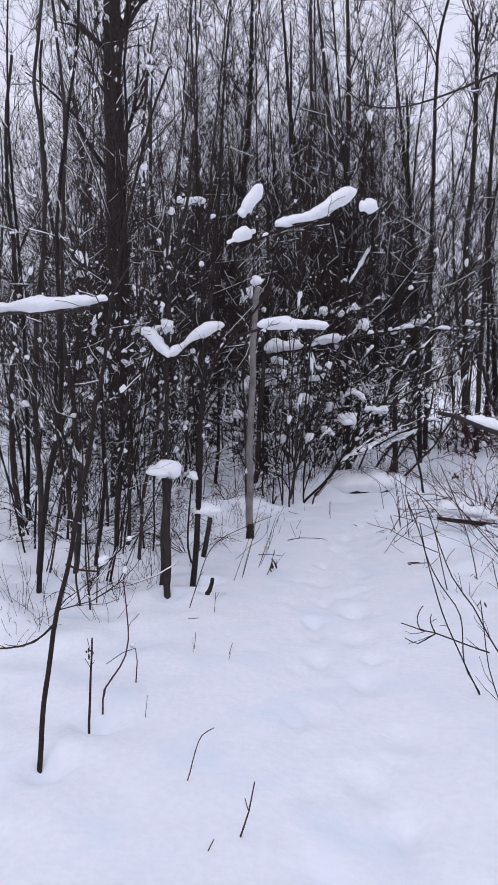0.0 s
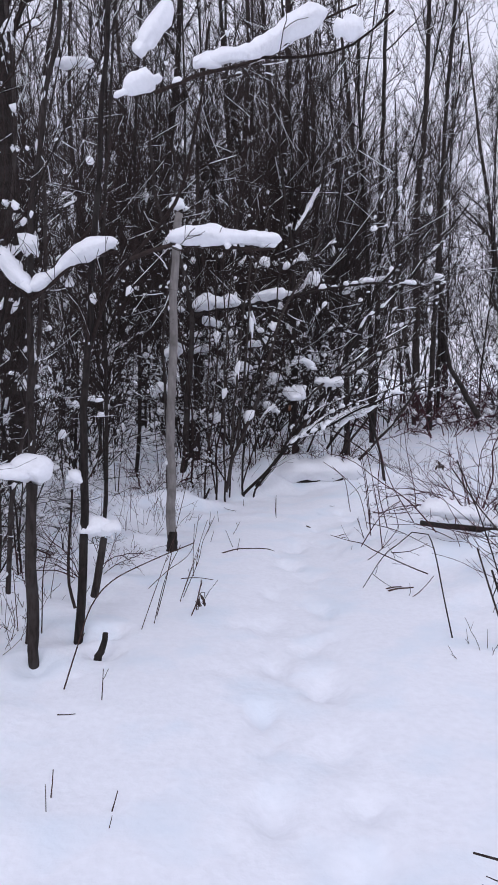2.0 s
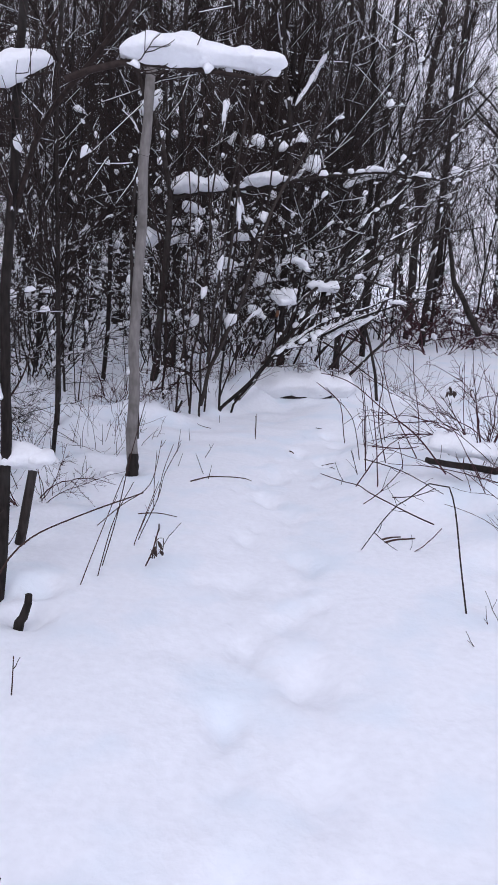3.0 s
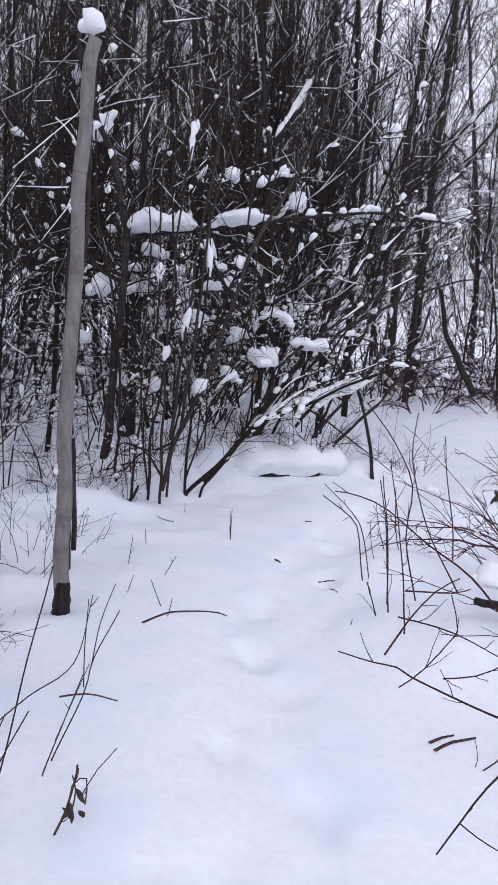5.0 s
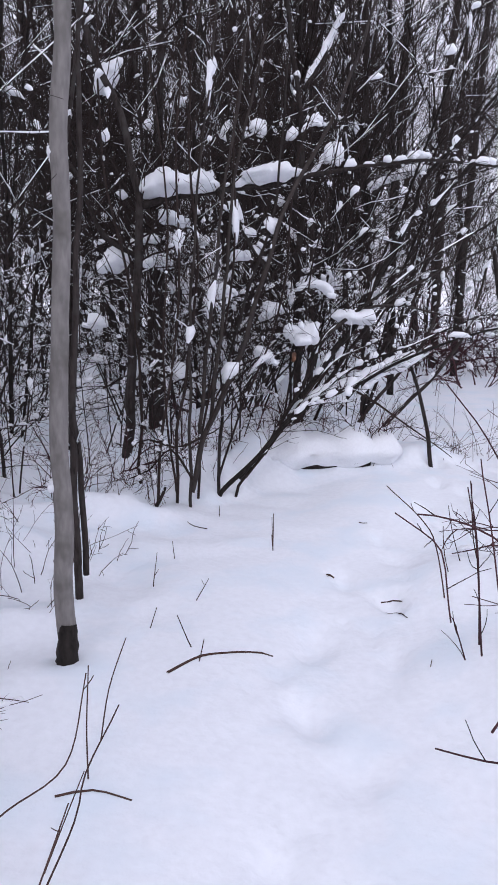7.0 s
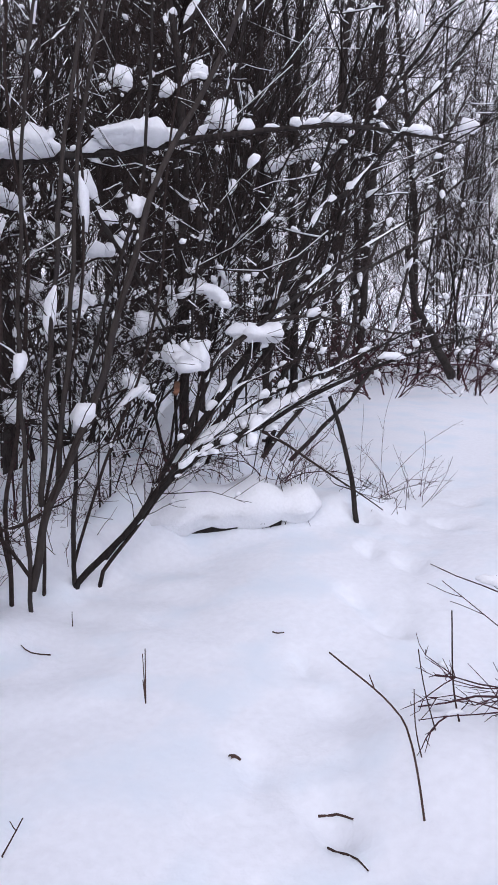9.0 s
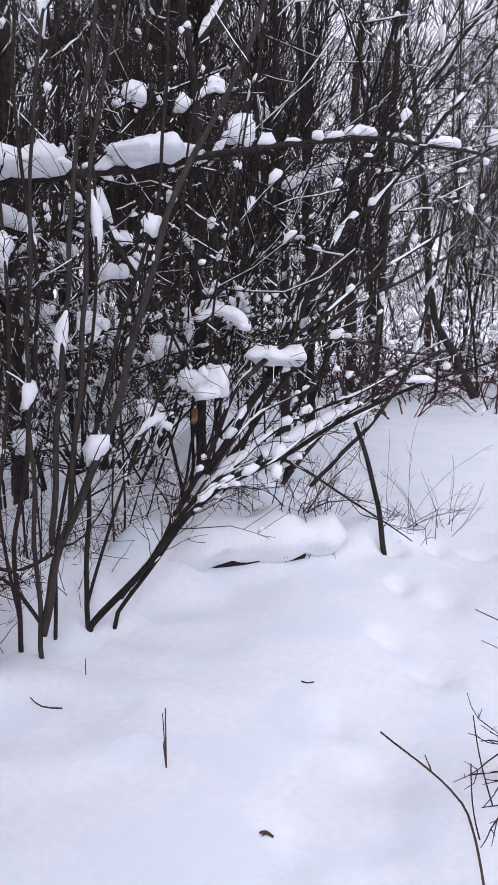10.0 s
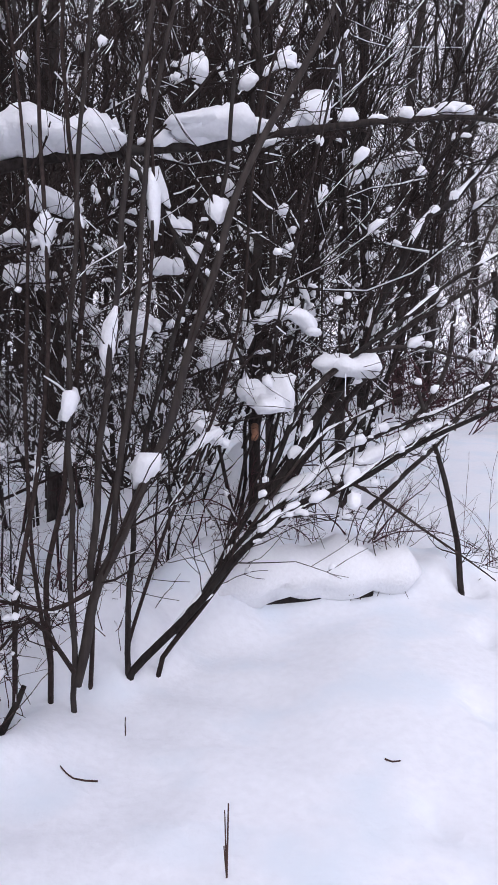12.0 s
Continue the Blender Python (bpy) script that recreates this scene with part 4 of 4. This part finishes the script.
for x, y, z, w, h in ((0.32, 11.2, 1.72, 0.11, 0.07), (0.26, 11.4, 1.92, 0.09, 0.06), (0.45, 11.1, 2.06, 0.11, 0.07), (0.50, 10.9, 0.85, 0.05, 0.09), (0.20, 10.9, 0.93, 0.06, 0.07), (1.18, 11.2, 1.02, 0.06, 0.06), (1.32, 11.5, 1.33, 0.09, 0.10), (0.87, 11.3, 1.49, 0.08, 0.08), (1.64, 11.6, 1.60, 0.08, 0.07), (1.75, 11.3, 2.58, 0.06, 0.12), (1.65, 11.5, 2.92, 0.05, 0.07), (1.17, 11.6, 2.86, 0.07, 0.07), (0.92, 11.0, 2.14, 0.06, 0.06), (1.88, 11.8, 1.60, 0.06, 0.07), (0.99, 11.3, 1.79, 0.07, 0.06)):
    tip = rng.uniform(-0.03, 0.04)
    p = Plant("snowy_bough", "thin dark bough bent under the snow that it holds", "branch", "boughs at the bend of the trail")
    p.limb([(x - w - 0.25, y + 0.15, z - 0.16), (x - w * 0.5, y, z - 0.01), (x + w * 0.6, y, z + tip - 0.01), (x + w + 0.3, y + 0.1, z + tip + 0.04)], 0.009, 0.004, 7, 0.4, 0.15)
    p.done()
    clump([(x - w, y, z - 0.01), (x - w * 0.3, y, z + 0.01), (x + w * 0.4, y, z + tip), (x + w, y, z + tip - 0.01)], h, min(w * 0.6, h * 1.1))
p = Plant("forked_tree", "dark forked tree with snow in its crotch", "tree")
p.limb([(1.63, 12.00, 0.27), (1.63, 12.00, 1.05), (1.62, 12.00, 1.74), (1.63, 12.00, 2.69), (1.60, 12.00, 3.15), (1.49, 12.00, 3.75), (1.42, 12.00, 4.42), (1.37, 12.00, 5.22)], 0.04, 0.014, 10, 0.9, 0.12, sides=9, name="trunk")
p.limb([(1.62, 12.00, 3.32), (1.79, 12.00, 3.62), (1.96, 12.00, 4.04), (2.12, 12.00, 4.57)], 0.022, 0.009, 8, 0.8, 0.14)
p.stub((1.40, 10.85, 1.03), 0.017)
p.done()
clump([(1.63, 12.00, 3.37), (1.76, 12.00, 3.58), (1.88, 12.00, 3.82), (1.97, 12.00, 3.98)], 0.05, 0.035)
clump([(1.71, 11.40, 2.60), (1.78, 11.40, 2.61), (1.86, 11.40, 2.60)], 0.09, 0.10)
p = Plant("propped_stem", "broken dark stem in a snow hollow with hanging dead sprays", "stem")
p.limb([(2.68, 11.13, 0.07), (2.60, 11.13, 0.52), (2.47, 11.13, 0.92), (2.34, 11.13, 1.23)], 0.02, 0.012, 4, 0.4, 0.1)
p.limb([(1.96, 11.00, 0.75), (2.13, 11.00, 0.66), (2.46, 11.00, 0.43), (2.81, 11.00, 0.19)], 0.011, 0.004, 5, 0.3, 0.05)
p.limb([(2.08, 11.05, 0.62), (2.01, 11.05, 0.44), (2.07, 11.05, 0.22), (2.02, 11.05, 0.01)], 0.003, 0.002, 5, 0.1, 0, mat=STRAW)
p.limb([(2.17, 11.05, 0.62), (2.10, 11.05, 0.43), (2.16, 11.05, 0.22), (2.11, 11.05, 0.01)], 0.003, 0.002, 5, 0.1, 0, mat=STRAW)
p.limb([(2.23, 11.05, 0.62), (2.17, 11.05, 0.43), (2.23, 11.05, 0.22), (2.17, 11.05, 0.00)], 0.003, 0.002, 5, 0.1, 0, mat=STRAW)
p.limb([(2.31, 11.05, 0.61), (2.24, 11.05, 0.43), (2.31, 11.05, 0.21), (2.25, 11.05, -0.00)], 0.003, 0.002, 5, 0.1, 0, mat=STRAW)
p.limb([(2.02, 11.05, 0.62), (1.96, 11.05, 0.44), (2.02, 11.05, 0.23), (1.97, 11.05, 0.01)], 0.003, 0.002, 5, 0.1, 0, mat=STRAW)
p.done()


# ---- the brush at the other side of the trail ----
p = Plant("twig_shrub", "sparse shrub of thin bare twigs curving out of the snow", "shrub")
p.limb([(1.21, 3.74, -0.00), (1.10, 3.65, 0.20), (0.96, 3.56, 0.49), (0.86, 3.48, 0.78), (0.81, 3.39, 0.89), (0.72, 3.30, 1.09)], 0.0042, 0.0022, 1, 0.12, 0)
p.limb([(1.21, 3.74, 0.01), (1.10, 3.65, 0.20), (1.05, 3.56, 0.47), (0.93, 3.48, 0.65), (0.83, 3.39, 0.83), (0.78, 3.30, 0.98)], 0.0038, 0.0022, 1, 0.12, 0)
p.limb([(1.11, 3.30, 0.38), (1.02, 3.30, 0.41), (0.86, 3.30, 0.47), (0.79, 3.30, 0.49), (0.78, 3.30, 0.55), (0.80, 3.30, 0.60)], 0.0040, 0.0022, 1, 0.12, 0)
p.limb([(0.86, 3.30, 0.47), (0.84, 3.30, 0.52), (0.84, 3.30, 0.56)], 0.0030, 0.0022, 1, 0.12, 0)
p.limb([(0.86, 3.30, 0.47), (0.78, 3.30, 0.42), (0.72, 3.30, 0.45)], 0.0030, 0.0022, 1, 0.12, 0)
p.limb([(0.81, 3.30, 0.48), (0.70, 3.30, 0.52)], 0.0030, 0.0022, 1, 0.12, 0)
p.done()
p = Plant("twig_shrub", "thin dark shrub arching over the trail with curled leaves", "shrub")
p.limb([(1.47, 4.00, 0.02), (1.35, 4.00, 0.21), (1.25, 4.00, 0.39), (1.13, 4.00, 0.56), (1.03, 4.00, 0.81), (0.98, 4.00, 0.96)], 0.0050, 0.0025, 4, 0.2, 0)
p.limb([(2.03, 4.70, 0.15), (1.79, 4.70, 0.38), (1.62, 4.70, 0.55), (1.43, 4.70, 0.77), (1.28, 4.70, 0.94), (1.16, 4.70, 1.10)], 0.0055, 0.0025, 4, 0.2, 0)
p.limb([(1.65, 5.20, 0.24), (1.58, 5.20, 0.55), (1.47, 5.20, 0.84), (1.37, 5.20, 1.07)], 0.0040, 0.0025, 4, 0.2, 0)
p.limb([(1.27, 3.60, 0.01), (1.21, 3.60, 0.20), (1.18, 3.60, 0.39), (1.16, 3.60, 0.54)], 0.0030, 0.0025, 4, 0.2, 0)
p.limb([(1.71, 4.20, 0.07), (1.55, 4.20, 0.22), (1.46, 4.20, 0.43), (1.42, 4.20, 0.60)], 0.0040, 0.0025, 4, 0.2, 0)
p.leaves((1.23, 3.90, 0.59), 2, 0.02)
p.leaves((1.16, 3.60, 0.52), 2, 0.02)
p.leaves((1.68, 4.60, 0.63), 4, 0.028)
p.done()
p = Plant("leaning_log", "dark dead limb leaning across the brush with snow on top", "log")
p.limb([(1.05, 4.05, 1.47), (1.20, 4.05, 1.42), (1.40, 4.05, 1.36), (1.67, 4.05, 1.28), (2.03, 4.05, 1.14), (2.41, 4.05, 0.92)], 0.012, 0.02, 3, 0.3, 0, mat=BARK, sides=8)
p.done()
clump([(1.22, 4.05, 1.42), (1.40, 4.05, 1.37), (1.62, 4.05, 1.31)], 0.04, 0.028)
p = Plant("twig_shrub", "reddish shrub with upright and arching bare canes", "shrub")
p.limb([(1.90, 6.95, 0.34), (1.69, 6.95, 0.57), (1.50, 6.95, 0.70), (1.32, 6.95, 0.84), (1.20, 6.95, 0.89), (1.10, 6.95, 0.91)], 0.0055, 0.0022, 3, 0.17, 0, mat=RED)
p.limb([(1.36, 7.30, 0.43), (1.34, 7.30, 0.55), (1.31, 7.30, 0.68), (1.24, 7.30, 0.75), (1.15, 7.30, 0.81)], 0.0030, 0.0022, 3, 0.17, 0, mat=RED)
p.limb([(1.66, 7.50, 0.13), (1.63, 7.50, 0.36), (1.59, 7.50, 0.57), (1.54, 7.50, 0.82), (1.51, 7.50, 0.94)], 0.0045, 0.0022, 3, 0.17, 0, mat=RED)
p.limb([(1.58, 7.55, 0.22), (1.55, 7.55, 0.55), (1.50, 7.55, 0.85)], 0.0040, 0.0022, 3, 0.17, 0, mat=RED)
p.limb([(1.57, 7.50, 0.20), (1.51, 7.50, 0.67), (1.47, 7.50, 0.84)], 0.0040, 0.0022, 3, 0.17, 0, mat=RED)
p.limb([(2.06, 7.90, 0.32), (2.03, 7.90, 0.54), (1.96, 7.90, 0.86), (1.94, 7.90, 1.00)], 0.0040, 0.0022, 3, 0.17, 0, mat=RED)
p.limb([(1.53, 7.55, 0.16), (1.47, 7.55, 0.33)], 0.0030, 0.0022, 3, 0.17, 0, mat=RED)
p.limb([(1.70, 7.50, 0.26), (1.62, 7.50, 0.57), (1.63, 7.50, 0.82), (1.53, 7.50, 1.01), (1.37, 7.50, 1.20)], 0.0040, 0.0022, 3, 0.17, 0, mat=RED)
p.limb([(1.91, 7.50, 0.30), (1.72, 7.50, 0.62), (1.62, 7.50, 0.94), (1.62, 7.50, 1.16)], 0.0040, 0.0022, 3, 0.17, 0, mat=RED)
p.leaves((2.22, 7.80, 0.72), 6, 0.04)
p.done()
p = Plant("twig_shrub", "low shrub of thin crooked twigs spreading over the snow", "shrub")
p.limb([(1.36, 6.95, 0.25), (1.44, 6.95, 0.39), (1.54, 6.95, 0.51), (1.64, 6.95, 0.57)], 0.0040, 0.0022, 3, 0.17, 0, mat=RED)
p.limb([(1.48, 7.10, 0.46), (1.69, 7.10, 0.45), (1.77, 7.10, 0.47)], 0.0040, 0.0022, 3, 0.17, 0, mat=RED)
p.limb([(1.75, 6.67, 0.12), (1.53, 6.67, 0.22), (1.36, 6.67, 0.30), (1.30, 6.67, 0.34), (1.21, 6.67, 0.36), (1.08, 6.67, 0.40)], 0.0045, 0.0022, 3, 0.17, 0, mat=RED)
p.limb([(1.37, 6.80, 0.19), (1.47, 6.80, 0.27), (1.56, 6.80, 0.38), (1.58, 6.80, 0.42), (1.54, 6.80, 0.56)], 0.0030, 0.0022, 3, 0.17, 0, mat=RED)
p.limb([(1.38, 6.90, 0.43), (1.62, 6.90, 0.36), (1.88, 6.90, 0.23)], 0.0035, 0.0022, 3, 0.17, 0, mat=RED)
p.limb([(1.52, 6.75, 0.25), (1.65, 6.75, 0.26), (1.77, 6.75, 0.31)], 0.0030, 0.0022, 3, 0.17, 0, mat=RED)
p.limb([(1.40, 6.55, -0.14), (1.49, 6.55, -0.07), (1.65, 6.55, 0.03), (1.75, 6.55, 0.14)], 0.0035, 0.0022, 3, 0.17, 0, mat=RED)
p.done()
p = Plant("twig_shrub", "single bent twig reaching over the trail", "shrub")
p.limb([(1.60, 5.80, 0.00), (1.45, 5.80, 0.59), (1.28, 5.80, 0.54), (1.20, 5.80, 0.47), (1.14, 5.80, 0.38), (1.09, 5.80, 0.30)], 0.0045, 0.002, 1, 0.12, 0)
p.limb([(1.14, 5.80, 0.38), (1.19, 5.80, 0.34), (1.25, 5.80, 0.30)], 0.002, 0.0015, 0, 0, 0)
p.done()
p = Plant("fallen_limb", "dark fallen limb half buried, a roll of snow on it", "log")
p.limb([(1.90, 7.30, 0.34), (1.99, 7.30, 0.33), (2.12, 7.30, 0.30), (2.55, 7.30, 0.25)], 0.018, 0.025, 2, 0.3, 0, mat=ROT, sides=8)
p.done()
clump([(1.92, 7.35, 0.37), (2.01, 7.35, 0.38), (2.15, 7.35, 0.36), (2.43, 7.35, 0.31)], 0.10, 0.11)
p = Plant("leaning_stub", "short dark stub leaning at the far edge of the clearing", "stump")
p.limb([(5.42, 14.80, 0.66), (5.18, 14.80, 1.05), (4.86, 14.80, 1.62), (4.72, 14.80, 2.19)], 0.06, 0.03, 4, 0.5, 0.1, mat=BARK, sides=8)
p.done()


# ---- tall trees that stand out ----
tall_tree("thick dark trunk rising straight out of the thicket", [(-1.88, 10.90, -0.15), (-1.90, 10.90, 1.0), (-1.93, 10.90, 2.66), (-1.95, 10.90, 4.78), (-1.98, 10.90, 8.90), (-1.95, 10.90, 12.86)], 0.185)
tall_tree("tall bare tree with a high fork", [(4.85, 20.00, -0.15), (4.86, 20.00, 0.83), (4.91, 20.00, 4.66), (4.96, 20.00, 7.65), (5.03, 20.00, 10.88), (5.36, 20.00, 12.33), (5.76, 20.00, 14.90)], 0.07)
tall_tree("tall bare tree at the edge of the clearing", [(5.90, 19.00, -0.15), (5.99, 19.00, 2.33), (6.10, 19.00, 5.50), (6.19, 19.00, 8.05), (6.39, 19.00, 10.83), (6.47, 19.00, 13.56)], 0.07)
tall_tree("dark leaning trunk in the wood behind", [(6.24, 21.00, -0.15), (6.20, 21.00, 2.78), (6.16, 21.00, 5.76), (6.31, 21.00, 7.68), (6.36, 21.00, 9.53), (6.34, 21.00, 12.18)], 0.11)
tall_tree("slim tree leaning beside a larger trunk", [(7.01, 21.50, -0.15), (7.00, 21.50, 3.12), (6.99, 21.50, 6.46), (7.29, 21.50, 8.21), (7.47, 21.50, 10.15)], 0.05)
tall_tree("dark upright trunk among the stems", [(2.78, 13.80, -0.15), (2.78, 13.80, -0.17), (2.75, 13.80, 1.73), (2.67, 13.80, 3.08), (2.62, 13.80, 4.54), (2.57, 13.80, 5.46)], 0.06)
tall_tree("broad dark trunk behind snow-laden boughs", [(0.27, 13.20, -0.15), (0.28, 13.20, 0.17), (0.31, 13.20, 1.27), (0.32, 13.20, 3.06), (0.34, 13.20, 4.10), (0.34, 13.20, 4.89)], 0.07)
tall_tree("pale olive trunk among dark stems", [(1.96, 13.00, -0.15), (1.96, 13.00, 0.06), (1.92, 13.00, 2.08), (1.89, 13.00, 2.88), (1.85, 13.00, 4.15), (1.82, 13.00, 4.95)], 0.04)
tall_tree("straight dark trunk deep in the thicket", [(3.76, 16.00, -0.15), (3.77, 16.00, -0.36), (3.65, 16.00, 3.21), (3.47, 16.00, 5.66), (3.37, 16.00, 7.96)], 0.06)


# ---- stalks, sticks and litter on the snow ----
stalk([(-0.25, 2.88, 0.00), (-0.22, 2.88, 0.12), (-0.19, 2.88, 0.19), (-0.14, 2.88, 0.22)], 0.0030)
stalk([(-0.03, 2.50, 0.00), (-0.00, 2.50, 0.09), (0.02, 2.50, 0.20)], 0.0040)
stalk([(-0.14, 2.42, -0.00), (-0.12, 2.42, 0.04)], 0.0030)
stalk([(-0.51, 3.51, 0.00), (-0.50, 3.51, 0.09)], 0.0020)
stalk([(-0.34, 4.35, 0.00), (-0.34, 4.35, 0.10)], 0.0020)
stalk([(-0.12, 4.25, -0.00), (-0.11, 4.25, 0.04)], 0.0020)
stalk([(-0.25, 5.18, 0.00), (-0.24, 5.18, 0.15)], 0.0030)
stalk([(-0.34, 4.44, -0.00), (-0.33, 4.44, 0.10)], 0.0030)
stalk([(-0.12, 4.34, 0.00), (-0.10, 4.34, 0.07)], 0.0030)
stalk([(-0.44, 5.33, 0.00), (-0.38, 5.33, 0.19), (-0.31, 5.33, 0.39), (-0.21, 5.33, 0.51), (-0.03, 5.33, 0.60), (0.17, 5.33, 0.68)], 0.0040)
stalk([(-0.13, 6.06, 0.00), (-0.05, 6.06, 0.23), (0.06, 6.06, 0.53)], 0.0030)
stalk([(-0.06, 6.18, 0.00), (0.01, 6.18, 0.28), (0.10, 6.18, 0.47)], 0.0030)
stalk([(-0.67, 5.97, 0.00), (-0.64, 5.97, 0.42), (-0.55, 5.97, 0.63)], 0.0040)
stalk([(-0.82, 6.09, 0.00), (-0.84, 6.09, 0.39)], 0.0030)
stalk([(0.09, 6.61, 0.00), (0.21, 6.61, 0.35)], 0.0030)
stalk([(1.04, 9.27, 0.00), (1.03, 9.27, 0.21)], 0.0030)
stalk([(0.34, 8.79, 0.00), (0.36, 8.79, 0.17)], 0.0030)
stalk([(0.56, 8.56, 0.00), (0.62, 8.56, 0.11)], 0.0030)
stalk([(0.34, 8.25, 0.00), (0.37, 8.25, 0.10)], 0.0030)
stalk([(0.52, 8.05, 0.00), (0.46, 8.05, 0.15)], 0.0030)
stalk([(0.55, 7.92, 0.00), (0.57, 7.92, 0.10)], 0.0030)
stalk([(0.20, 7.39, 0.00), (0.23, 7.39, 0.19), (0.29, 7.39, 0.37)], 0.0030)
stalk([(0.11, 6.81, 0.00), (0.17, 6.81, 0.16), (0.22, 6.81, 0.29)], 0.0025)
stalk([(1.47, 7.75, 0.00), (1.48, 7.75, 0.06)], 0.0030)
stalk([(0.18, 7.19, 0.00), (0.18, 7.19, 0.19), (0.19, 7.19, 0.38)], 0.0030)
stalk([(-0.05, 6.32, 0.00), (0.01, 6.32, 0.23), (0.07, 6.32, 0.52), (0.12, 6.32, 0.73), (0.14, 6.32, 0.82)], 0.0032)
stalk([(0.11, 6.69, 0.00), (0.21, 6.69, 0.24), (0.24, 6.69, 0.37), (0.32, 6.69, 0.54)], 0.0030)
stalk([(-0.13, 6.90, 0.00), (-0.00, 6.90, 0.12), (0.16, 6.90, 0.25), (0.22, 6.90, 0.51)], 0.0030)
stalk([(1.04, 9.27, 0.00), (1.04, 9.27, 0.12), (1.04, 9.27, 0.23)], 0.0035)
stalk([(1.04, 9.27, -0.00), (1.03, 9.27, 0.10)], 0.0030)
stalk([(0.45, 9.21, 0.00), (0.44, 9.21, 0.09)], 0.0030)
stalk([(0.77, 10.09, 0.00), (0.77, 10.09, 0.05)], 0.0030)
stalk([(1.77, 8.35, 0.00), (1.70, 8.35, 0.32), (1.63, 8.35, 0.45), (1.44, 8.35, 0.63)], 0.0040)
stalk([(2.00, 8.66, 0.00), (1.91, 8.66, 0.27), (1.87, 8.66, 0.44)], 0.0030)
stalk([(2.10, 8.69, 0.00), (2.03, 8.69, 0.26), (2.00, 8.69, 0.55)], 0.0040)
stalk([(1.89, 8.56, 0.00), (1.83, 8.56, 0.20), (1.81, 8.56, 0.36)], 0.0030)
stick([(0.42, 7.83, 0.03), (0.56, 7.96, 0.03), (0.72, 8.00, 0.03), (0.87, 8.00, 0.03)], 0.0060)
stick([(1.48, 6.72, 0.03), (1.54, 6.75, 0.03), (1.60, 6.77, 0.03)], 0.0060)
stick([(1.48, 6.67, 0.03), (1.57, 6.72, 0.03), (1.68, 6.75, 0.03)], 0.0070)
stick([(1.49, 8.43, 0.03), (1.52, 8.36, 0.03), (1.55, 8.27, 0.03)], 0.0040)
stick([(1.68, 9.71, 0.03), (1.70, 9.69, 0.03), (1.73, 9.69, 0.03)], 0.0040)
stick([(1.29, 8.88, 0.03), (1.31, 8.89, 0.03), (1.33, 8.88, 0.03)], 0.0080)
stick([(0.09, 7.11, 0.03), (0.20, 7.13, 0.03), (0.32, 7.08, 0.03)], 0.0040)
stick([(-0.43, 5.08, 0.03), (-0.35, 5.07, 0.03)], 0.0030)
stick([(0.67, 9.82, 0.03), (0.59, 9.82, 0.03), (0.54, 9.88, 0.03)], 0.0040)
stick([(1.51, 8.57, 0.03), (1.56, 8.54, 0.03), (1.59, 8.48, 0.03)], 0.0050)


# ---- fallen log under its roll of snow ----
def fallen_log(a, b, r):
    a, b = Vector(a), Vector(b)
    root = tagged(new("fallen_log"), "fallen dark log buried under a thick roll of snow", "log")
    root.location = a
    line = [q - a for q in curve([a, a.lerp(b, 0.5) + Vector((0, 0.02, 0.01)), b], 0.08, 0.01)]
    g = Geo()
    g.tube(line, r, r * 0.85, 12, 0.2)
    geo_part("trunk", g, ROT, root)
    s = Geo()
    line = [line[0] + (line[0] - line[-1]) * f for f in (0.28, 0.18, 0.08)] + line + [line[-1] + (line[-1] - line[0]) * f for f in (0.1, 0.2, 0.3)]
    s.lump([q + Vector((0, -0.03, -r * 0.2)) for q in line], r * 2.3, r * 2.0, 18, 4.0, 0.3)
    geo_part("snow", s, CAP, root, "thick smooth roll of snow on the log")


fallen_log((1.2, 11.12, 0.10), (2.12, 11.12, 0.13), 0.08)


# ---- low bushes beside and behind the trail ----
RED_BRUSH = [make_brush(rng.uniform(0.8, 1.1), 0.05, rng.uniform(0.8, 1.3), 8, RED, "middle") for _ in range(3)]
for i, (x, y, s) in enumerate([(2.6, 7.9, 0.75), (3.1, 8.4, 0.8), (2.9, 6.9, 0.7), (2.35, 6.3, 0.5), (-0.6, 7.3, 0.4), (0.05, 10.55, 0.5), (-0.3, 10.35, 0.5), (0.42, 10.95, 0.5), (1.55, 11.5, 0.42), (1.05, 11.4, 0.45), (2.2, 11.5, 0.4), (-1.3, 5.6, 0.4), (3.6, 8.9, 0.8), (5.0, 20.0, 1.5), (7.0, 21.5, 1.6), 
                               (5.6, 17.2, 1.4), (7.4, 17.5, 1.4), (4.8, 18.6, 1.4), (6.6, 18.8, 1.5), (5.7, 19.5, 1.5), (8.0, 19.2, 1.6), (7.4, 20.5, 1.5), (9.0, 20.5, 1.6), (6.2, 20.4, 1.3)]):
    m = pose(x, y, gz(x, y), 0, 0, 77 * i) @ Matrix.Scale(s, 4)
    ob = RED_BRUSH[i] if i < 3 else copy_thing(RED_BRUSH[i % 3], m)
    ob.matrix_basis = m
    tagged(ob, "low reddish bush of fine bare twigs in the snow", "bush", "reddish bushes")
